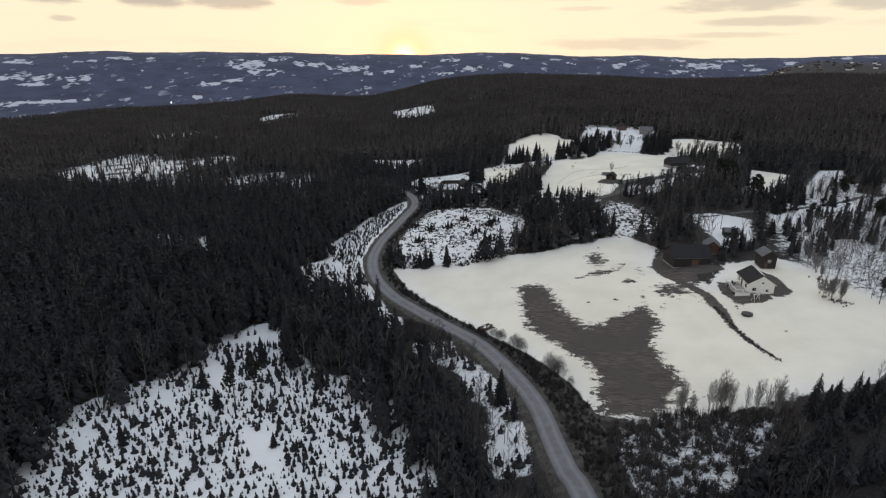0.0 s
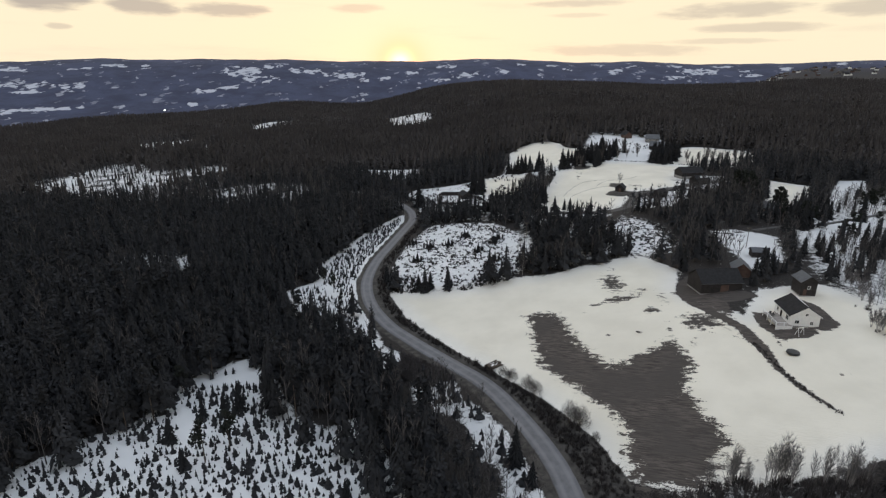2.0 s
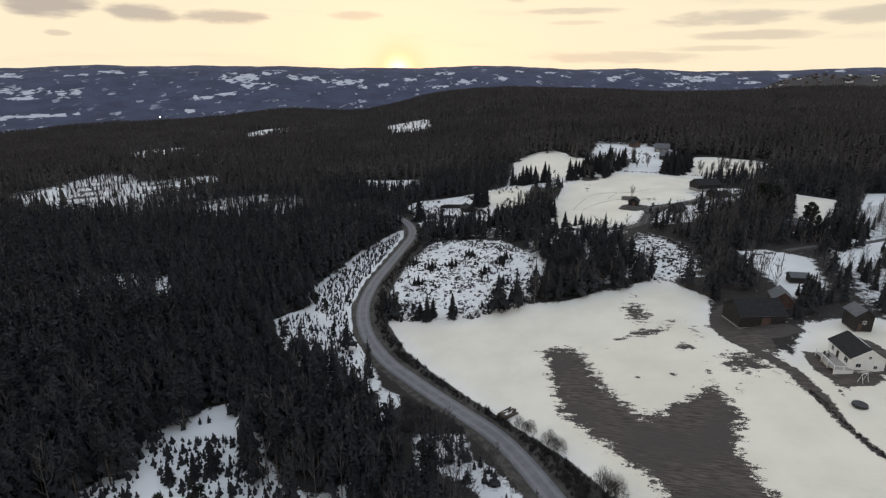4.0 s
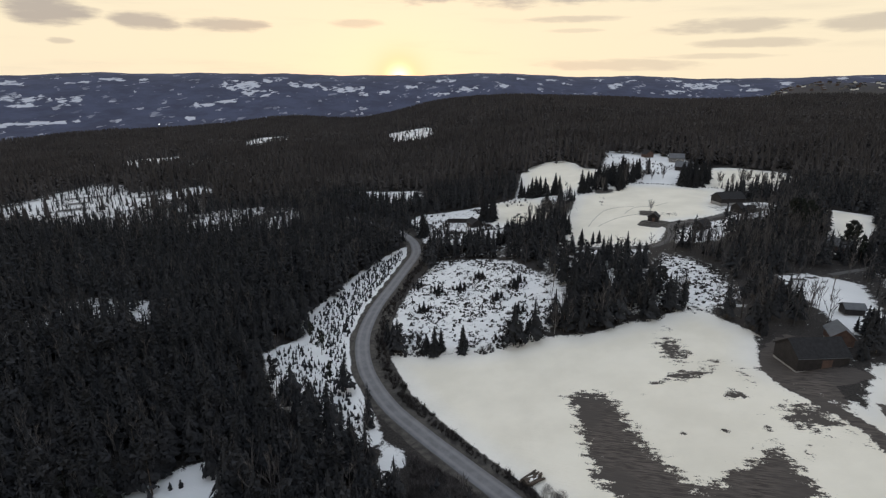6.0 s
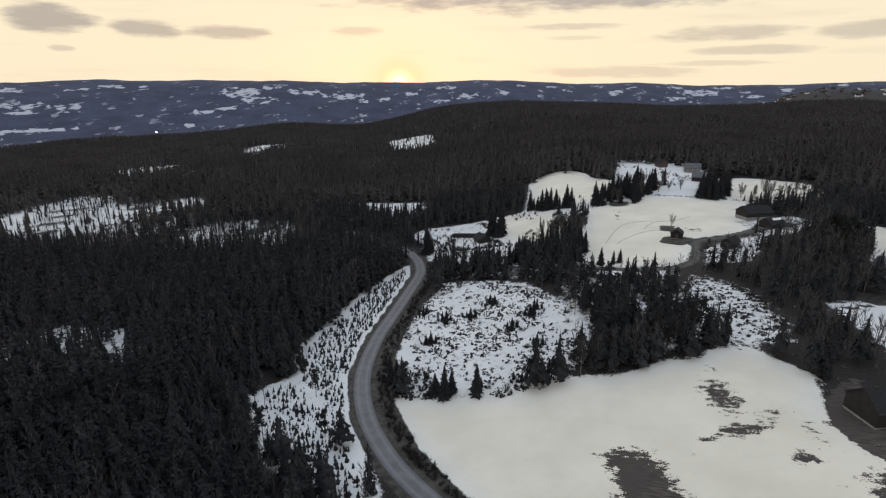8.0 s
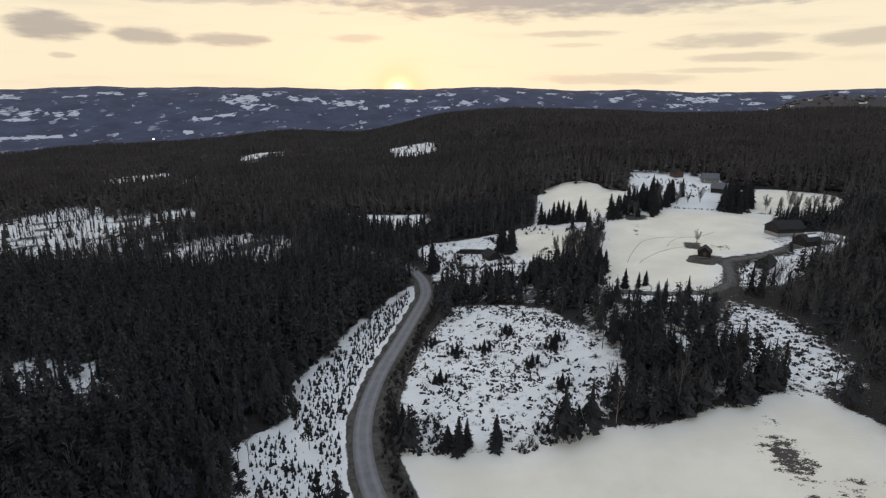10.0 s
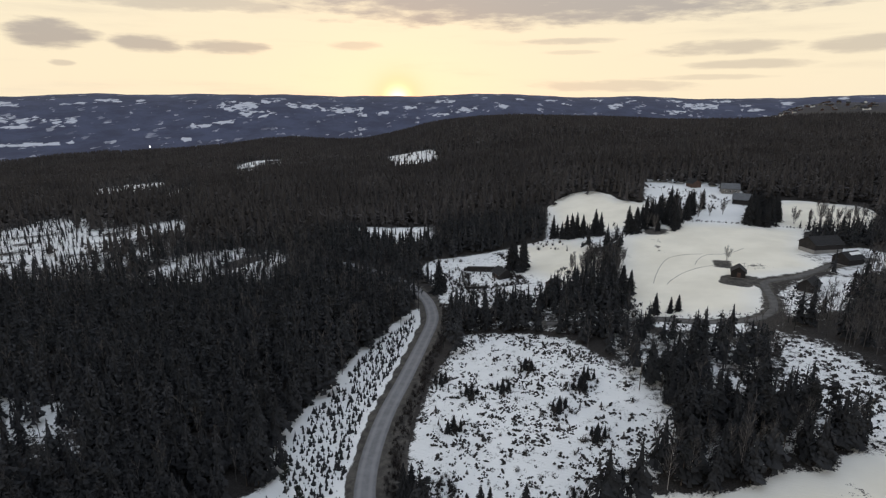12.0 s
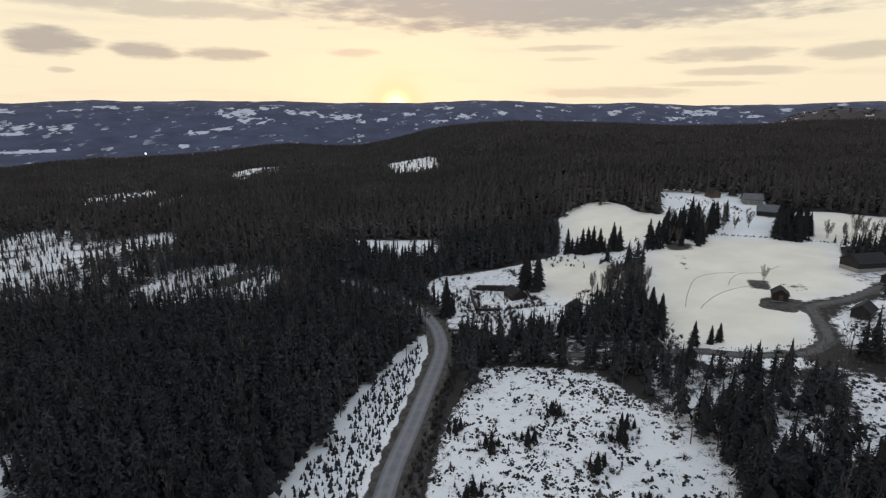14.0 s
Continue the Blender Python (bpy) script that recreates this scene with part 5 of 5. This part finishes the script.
def box(bm, x0, y0, z0, x1, y1, z1, bevel=0.0):
    r = bmesh.ops.create_cube(bm, size=1.0)
    for v in r["verts"]:
        v.co = Vector(((x0 + x1) / 2 + v.co.x * (x1 - x0), (y0 + y1) / 2 + v.co.y * (y1 - y0), (z0 + z1) / 2 + v.co.z * (z1 - z0)))
    if bevel:
        edges = {e for v in r["verts"] for e in v.link_edges}
        bmesh.ops.bevel(bm, geom=list(edges), offset=bevel, segments=1, affect="EDGES")


def boxed(name, parent, mat, *size, bevel=0.0, label=""):
    bm = bmesh.new()
    box(bm, *size, bevel)
    return part(name, bm, mat, parent, label)


def prism(bm, outline, y0, y1):
    """An outline in x and z, drawn out along y."""
    a = [bm.verts.new((x, y0, z)) for x, z in outline]
    b = [bm.verts.new((x, y1, z)) for x, z in outline]
    bm.faces.new(a)
    bm.faces.new(list(reversed(b)))
    for k in range(len(a)):
        m = (k + 1) % len(a)
        bm.faces.new((a[m], a[k], b[k], b[m]))


def window(parent, x, y, z, w, h, axis, out, bars=1):
    """A framed window on a wall: axis is the wall's run, out the way that it faces."""
    win = new("window")
    win.parent = parent
    win.matrix_local = Matrix.Translation((x, y, z)) @ Matrix.Rotation(0 if axis == "x" else math.pi / 2, 4, "Z") @ Matrix.Scale(1, 4)
    s = out
    t = 0.08
    bm = bmesh.new()
    for x0, x1, z0, z1 in ((-w / 2 - t, w / 2 + t, h / 2, h / 2 + t), (-w / 2 - t, w / 2 + t, -h / 2 - t, -h / 2), (-w / 2 - t, -w / 2, -h / 2, h / 2), (w / 2, w / 2 + t, -h / 2, h / 2)):
        box(bm, x0, min(0, 0.06 * s), z0, x1, max(0, 0.06 * s), z1)
    for k in range(bars):
        xb = -w / 2 + w * (k + 1) / (bars + 1)
        box(bm, xb - 0.025, min(0, 0.05 * s), -h / 2, xb + 0.025, max(0, 0.05 * s), h / 2)
    part("window_frame", bm, WHITE_WALL, win, "white window frame")
    boxed("pane", win, GLASS, -w / 2, min(0.005 * s, 0.03 * s), -h / 2, w / 2, max(0.005 * s, 0.03 * s), h / 2)


def house(name, x, y, turn, width, length, wall_h, ridge_h, wall_mat, roof_mat, label, category="house", base=0.35, windows=(), door=None, chimney=False, snow=False, over=0.35):
    """A gabled building; its ridge runs along its own y axis. windows: side, offset, height, width, tall."""
    root = new(name)
    w, l = width / 2, length / 2
    c, s = math.cos(radians(turn)), math.sin(radians(turn))
    corners = [float(height(x + c * a * w - s * b * l, y + s * a * w + c * b * l)) for a in (-1, 1) for b in (-1, 1)]
    z0 = min(corners) * 0.75 + max(corners) * 0.25
    root.matrix_world = pose(x, y, z0, 0, 0, turn)
    boxed("foundation", root, CONCRETE, -w + 0.05, -l + 0.05, -2.0, w - 0.05, l - 0.05, base, label="grey concrete foundation")
    bm = bmesh.new()
    prism(bm, [(-w, base), (w, base), (w, wall_h), (0, ridge_h - 0.12), (-w, wall_h)], -l, l)
    part("wall", bm, wall_mat, root)
    slope = (ridge_h - wall_h) / w
    for side in (-1, 1):
        bm = bmesh.new()
        e = w + over
        prism(bm, [(0, ridge_h), (side * e, ridge_h - slope * e), (side * e, ridge_h - slope * e + 0.16), (0, ridge_h + 0.18)], -l - over, l + over)
        part("roof", bm, roof_mat, root)
        bm = bmesh.new()
        box(bm, side * (e + 0.02) - 0.05, -l - over, ridge_h - slope * e - 0.06, side * (e + 0.02) + 0.05, l + over, ridge_h - slope * e + 0.06)
        part("gutter", bm, TIN, root, "grey metal gutter")
    for end in (-1, 1):
        for side in (-1, 1):
            bm = bmesh.new()
            e = w + over
            y0 = end * (l + over + 0.03)
            prism(bm, [(0, ridge_h - 0.08), (side * e, ridge_h - slope * e - 0.1), (side * e, ridge_h - slope * e + 0.14), (0, ridge_h + 0.16)], min(y0, y0 - end * 0.04), max(y0, y0 - end * 0.04))
            part("bargeboard", bm, wall_mat, root)
    for side, off, zc, ww, hh in windows:
        if side in "sn":
            s = -1 if side == "s" else 1
            window(root, off, s * l, zc, ww, hh, "x", s)
        else:
            s = 1 if side == "w" else -1
            window(root, -w if side == "w" else w, off, zc, ww, hh, "y", s)
    if door:
        side, off, ww, hh, mat = door
        if side in "sn":
            yy = -l if side == "s" else l
            boxed("door", root, mat, off - ww / 2, yy - 0.05, base, off + ww / 2, yy + 0.05, base + hh, bevel=0.02)
        else:
            xx = -w if side == "w" else w
            boxed("door", root, mat, xx - 0.05, off - ww / 2, base, xx + 0.05, off + ww / 2, base + hh, bevel=0.02)
    if chimney:
        boxed("chimney", root, CONCRETE, -0.9, l * 0.2, ridge_h - 0.8, -0.3, l * 0.2 + 0.6, ridge_h + 0.9, bevel=0.03, label="plastered chimney")
    if snow:
        bm = bmesh.new()
        e = w * 0.55
        prism(bm, [(e * 0.35, ridge_h - slope * e * 0.35 + 0.19), (e, ridge_h - slope * e + 0.19), (e, ridge_h - slope * e + 0.25), (e * 0.35, ridge_h - slope * e * 0.35 + 0.26)], -l * 0.3, l * 1.02)
        part("roof_snow", bm, SNOW, root, "strip of snow left on the roof")
    return tagged(root, label, category)


house("house", 95.6, 155.3, -9, 7.2, 9.6, 3.3, 5.6, WHITE_WALL, TILE, "white timber house with a black tiled gable roof", windows=(("s", -1.9, 1.5, 1.0, 0.9), ("s", 1.7, 1.3, 0.7, 0.8), ("s", 0.2, 3.6, 0.6, 0.6), ("w", -3, 1.9, 1.4, 1.2), ("w", 2.8, 1.9, 1.0, 1.2), ("e", 0, 1.9, 1.2, 1.1)), door=("w", 0.6, 1.0, 2.05, DARK_WALL), snow=True)


def make_deck():
    root = new("terrace")
    root.matrix_world = pose(90.2, 154.6, float(height(90.2, 154.6)) + 0.55, 0, 0, -9)
    for k in range(20):
        boxed("plank", root, DECK, -2.0 + 0.2 * k, -4.2, 0.3, -1.82 + 0.2 * k, 4.2, 0.36)
    for x0, y0 in ((-2, -4.2), (2, -4.2), (-2, 4.2), (-2, -1.4), (-2, 1.4), (0, -4.2)):
        boxed("post", root, WHITE_WALL, x0 - 0.06, y0 - 0.06, -1.6, x0 + 0.06, y0 + 0.06, 1.3)
    boxed("rail", root, WHITE_WALL, -2.05, -4.25, 1.2, -1.95, 4.25, 1.3)
    boxed("rail", root, WHITE_WALL, -2.05, -4.26, 1.2, 2.05, -4.16, 1.3)
    boxed("skirt", root, WHITE_WALL, -2.02, -4.24, -0.9, 2.0, -4.18, 0.32)
    tagged(root, "raised terrace of pale boards with white railing beside house", "terrace")
    for k, (dx, dy) in enumerate(((-0.8, 2.6), (-0.2, 1.9), (-0.9, 1.2))):
        chair = new("garden_chair")
        chair.matrix_world = root.matrix_world @ pose(dx, dy, 0.36, 0, 0, 30 * k)
        boxed("seat", chair, TARP, -0.28, -0.28, 0.38, 0.28, 0.28, 0.44)
        boxed("backrest", chair, TARP, -0.28, 0.24, 0.44, 0.28, 0.3, 1.0)
        for lx in (-0.25, 0.22):
            for ly in (-0.25, 0.22):
                boxed("leg", chair, TARP, lx, ly, 0, lx + 0.04, ly + 0.04, 0.38)
        tagged(chair, "dark garden chair on the terrace boards", "chair", "terrace chairs")


make_deck()
house("barn", 85.6, 181.0, -86, 8.5, 13.0, 3.6, 6.6, DARK_WALL, TILE, "large black-stained timber barn beside the muddy yard", "barn", base=0.1, door=("e", 1.0, 2.6, 2.6, RED_WALL))
house("shed", 97.5, 188.5, -20, 5.0, 6.5, 2.8, 4.8, RED_WALL, TIN, "weathered brown shed with a grey roof behind barn", "shed")
house("outbuilding", 107.2, 171.0, -8, 4.3, 5.6, 4.6, 6.2, DARK_WALL, TIN, "tall dark timber outbuilding with a grey tin roof", "outbuilding", windows=(("s", 0, 2.8, 0.7, 0.8),), door=("s", -0.9, 0.9, 2.0, RED_WALL))
house("cabin", 112, 204, 80, 3.4, 5.2, 2.3, 3.3, DARK_WALL, TIN, "small dark cabin with a grey roof in snow", "cabin")
house("hut", 99.3, 320.5, -28, 4.8, 5.4, 2.6, 4.4, DARK_WALL, TILE, "small dark timber hut in the snowy field", "hut", door=("s", 0.2, 1.2, 2.0, RED_WALL), windows=(("w", 0, 1.5, 0.6, 0.6),))
house("barn", 149, 348, -80, 8.5, 14.0, 4.0, 6.6, DARK_WALL, TILE, "long dark farm barn on a pale concrete base", "barn", base=1.6, door=("w", 0.0, 3.0, 2.4, RED_WALL))
house("outbuilding", 147, 329, -70, 6.5, 9.0, 2.8, 5.0, DARK_WALL, TILE, "dark outbuilding beside the farm barn", "outbuilding", snow=True)
house("shed", 114, 302, -50, 5.0, 7.5, 2.6, 4.6, DARK_WALL, TILE, "dark shed beside the gravel lane", "shed")
house("house", 167, 460, 70, 8.0, 10.0, 3.2, 6.0, GREY_WALL, TIN, "pale grey farmhouse with a grey roof below forest", windows=(("w", -3, 1.7, 1.0, 1.1), ("w", 0, 1.7, 1.0, 1.1), ("w", 3, 1.7, 1.0, 1.1)))
house("barn", 162.5, 436, 60, 8.0, 10.5, 3.0, 6.0, DARK_WALL, TIN, "dark farm barn with a grey roof", "barn")
house("house", 152, 477, 10, 6.0, 7.0, 2.8, 5.2, RED_WALL, TILE, "small brown farmhouse at the forest edge")
house("cabin", 32.4, 334.5, -35, 4.8, 5.4, 2.8, 4.3, RED_WALL, TILE, "small brown cabin among spruces by the road", "cabin", windows=(("s", -1.0, 1.6, 0.7, 0.7), ("s", 1.0, 1.6, 0.7, 0.7)), door=("s", 0, 0.8, 1.9, DARK_WALL))
house("house", 14.5, 361, 20, 6.5, 8.0, 2.6, 4.6, DARK_WALL, TILE, "low dark house behind a garden wall", door=("w", 0, 1.0, 2.0, RED_WALL))
house("house", 149, 262, 30, 6.0, 8.0, 2.8, 5.0, RED_WALL, TIN, "brown house with a pale roof among dark trees")


def garden_wall(points, label, tall=0.9, thick=0.9):
    root = new("garden_wall")
    x0, y0 = points[0]
    root.matrix_world = Matrix.Translation((x0, y0, 0))
    for (ax, ay), (bx, by) in zip(points[:-1], points[1:]):
        bm = bmesh.new()
        n = max(1, int(math.hypot(bx - ax, by - ay) / 3))
        for k in range(n):
            p = Vector((ax + (bx - ax) * k / n - x0, ay + (by - ay) * k / n - y0))
            q = Vector((ax + (bx - ax) * (k + 1) / n - x0, ay + (by - ay) * (k + 1) / n - y0))
            d = (q - p).normalized()
            s = Vector((-d.y, d.x)) * thick / 2
            za, zb = float(height(p.x + x0, p.y + y0)), float(height(q.x + x0, q.y + y0))
            c = []
            for r, zz in ((p, za), (q, zb)):
                c += [bm.verts.new((r.x - s.x, r.y - s.y, zz - 0.3)), bm.verts.new((r.x + s.x, r.y + s.y, zz - 0.3)), bm.verts.new((r.x + s.x, r.y + s.y, zz + tall)), bm.verts.new((r.x - s.x, r.y - s.y, zz + tall))]
            for idx in ((0, 1, 2, 3), (7, 6, 5, 4), (0, 4, 5, 1), (1, 5, 6, 2), (2, 6, 7, 3), (3, 7, 4, 0)):
                bm.faces.new([c[m] for m in idx])
        part("wall_section", bm, DARK_WALL, root)
    tagged(root, label, "wall")


garden_wall([(-0.5, 376.5), (5, 374.5), (11.5, 371)], "dark tall wall round a snowy garden", 2.2, 1.6)
garden_wall([(-3.2, 374), (-3, 362), (-2.1, 349.2), (2, 348), (6.4, 346.5)], "dark low garden wall round a snowy plot", 1.0, 1.0)
garden_wall([(10.9, 348.8), (9.6, 337.2)], "dark low wall beside the garden path", 0.8, 0.7)
garden_wall([(19.9, 370), (20.3, 358), (20.3, 347.7)], "dark low fence below a tall spruce", 0.9, 0.5)


def small_things():
    tub = new("covered_trampoline")
    tub.matrix_world = pose(85, 138.7, float(height(85, 138.7)), 0, 0, 10)
    bm = bmesh.new()
    bmesh.ops.create_cone(bm, segments=20, radius1=1.5, radius2=1.4, depth=0.5, cap_ends=True, matrix=Matrix.Translation((0, 0, 0.35)))
    part("mat", bm, TARP, tub)
    for k in range(4):
        c, s = math.cos(k * 1.57 + 0.4), math.sin(k * 1.57 + 0.4)
        boxed("leg", tub, TARP, 1.2 * c - 0.05, 1.2 * s - 0.05, -0.3, 1.2 * c + 0.05, 1.2 * s + 0.05, 0.2)
    tagged(tub, "round dark covered trampoline standing in snow", "trampoline")
    swing = new("swing_frame")
    swing.matrix_world = pose(91.5, 146.8, float(height(91.5, 146.8)), 0, 0, 20)
    for sx in (-0.9, 0.9):
        for sy in (-0.6, 0.6):
            v, f = tapered((sx, sy, -0.2), (sx, 0, 2.0), 0.05, 0.05, 5)
            mesh_object("leg", v, f, WHITE_WALL, swing)
    boxed("crossbar", swing, WHITE_WALL, -1.0, -0.05, 1.96, 1.0, 0.05, 2.06)
    tagged(swing, "white A-shaped swing frame beside the house", "swing")


small_things()


def utility_pole(x, y, h, turn):
    root = new("utility_pole")
    root.matrix_world = pose(x, y, float(height(x, y)), 0, 0, turn)
    v, f = tapered((0, 0, -0.5), (0, 0, h), 0.14, 0.1, 8)
    mesh_object("pole", v, f, POLE, root)
    boxed("crossarm", root, POLE, -0.9, -0.06, h - 0.6, 0.9, 0.06, h - 0.45)
    for k in (-0.75, 0, 0.75):
        v, f = tapered((k, 0, h - 0.45), (k, 0, h - 0.2), 0.05, 0.03, 6)
        mesh_object("insulator", v, f, CONCRETE, root)
    tagged(root, "tarred wooden utility pole with a crossarm", "utility pole", "utility poles")


for row in ((36, 247, 9, 20), (72, 220, 9, 40), (113, 214, 8, 10)):
    utility_pole(*row)


def brush_line(name, points, mat, label, tall, gap):
    c = curve_through(points, gap)
    g = np.random.default_rng(len(c))
    c = c + g.normal(0, 0.35, c.shape)
    planted(name, TUFT, c, g.uniform(0.4, 1.0, len(c)) * tall, mat, label, "brush")


brush_line("ditch_brush", [(79.5, 146), (78.8, 134), (79, 123), (81, 115)], BRUSH, "dark weeds along a melted ditch in the field", 0.8, 0.25)
brush_line("pasture_brush", [(60, 384), (78, 391), (100, 400), (120, 402), (150, 393), (170, 388), (200, 390)], BRUSH, "dark brush along the pasture edge", 1.4, 1.2)
brush_line("lane_brush", [(50, 291.5), (66, 287), (84, 285), (92, 291)], BRUSH, "low dark brush along the farm lane", 0.8, 0.8)


def village():
    """Small houses on the far wooded slope, each a wall block and a gabled roof."""
    g = np.random.default_rng(51)
    models = []
    for wall, roof in ((WHITE_WALL, TILE), (RED_WALL, TIN), (GREY_WALL, TILE), (RED_WALL, TILE)):
        root = new("village_house")
        bm = bmesh.new()
        prism(bm, [(-4, -3), (4, -3), (4, 3.6), (0, 6.2), (-4, 3.6)], -5, 5)
        part("wall", bm, wall, root)
        for side in (-1, 1):
            bm = bmesh.new()
            prism(bm, [(0, 6.3), (side * 4.5, 3.4), (side * 4.5, 3.8), (0, 6.8)], -5.5, 5.5)
            part("roof", bm, roof, root)
        models.append(tagged(root, "small distant house on the wooded hillside", "house", "village houses"))
    for k in range(90):
        th, r = radians(g.uniform(29, 39.5)), g.uniform(2100, 2480)
        x, y = r * math.sin(th), r * math.cos(th)
        m = pose(x, y, float(height(x, y)), 0, 0, g.uniform(0, 180))
        if k < len(models):
            models[k].matrix_world = m
        else:
            copy_thing(models[k % len(models)], m)


village()


def brush_pile():
    root = new("log_pile")
    x, y = 13.5, 154
    root.matrix_world = pose(x, y, float(height(x, y)), 0, 0, 35)
    g = np.random.default_rng(71)
    for k in range(14):
        a, row = g.normal(0, 0.12), k % 5
        p = np.array((-2.4 + g.normal(0, 0.3), -1.0 + 0.5 * row, 0.25 + 0.38 * (k // 5)))
        q = p + np.array((4.6 + g.normal(0, 0.4), 4.6 * a, g.normal(0, 0.08)))
        v, f = tapered(p, q, 0.24, 0.2, 7)
        mesh_object("log", v, f, BARK, root)
    bm = bmesh.new()
    for _ in range(6):
        cx, cy = g.uniform(-1.5, 1.5), g.uniform(-0.8, 0.5)
        box(bm, cx - g.uniform(0.3, 0.8), cy - g.uniform(0.1, 0.25), 1.05, cx + g.uniform(0.2, 0.5), cy + g.uniform(0.1, 0.25), 1.2, 0.05)
    part("snow_cap", bm, SNOW, root, "thin patches of snow")
    tagged(root, "stack of dark logs by the road under snow", "log pile")


brush_pile()


def yard_lamp():
    x, y = -745, 1540
    root = new("street_lamp")
    root.matrix_world = pose(x, y, float(height(x, y)))
    v, f = tapered((0, 0, -1), (0, 0, 24), 0.25, 0.15, 6)
    mesh_object("pole", v, f, POLE, root)
    bm = bmesh.new()
    bmesh.ops.create_icosphere(bm, subdivisions=2, radius=1.5, matrix=Matrix.Translation((0, 0, 24.5)))
    part("lamp_head", bm, LAMP, root, "bright white lamp head")
    tagged(root, "lit white lamp on a pole in the distance", "street lamp")


yard_lamp()
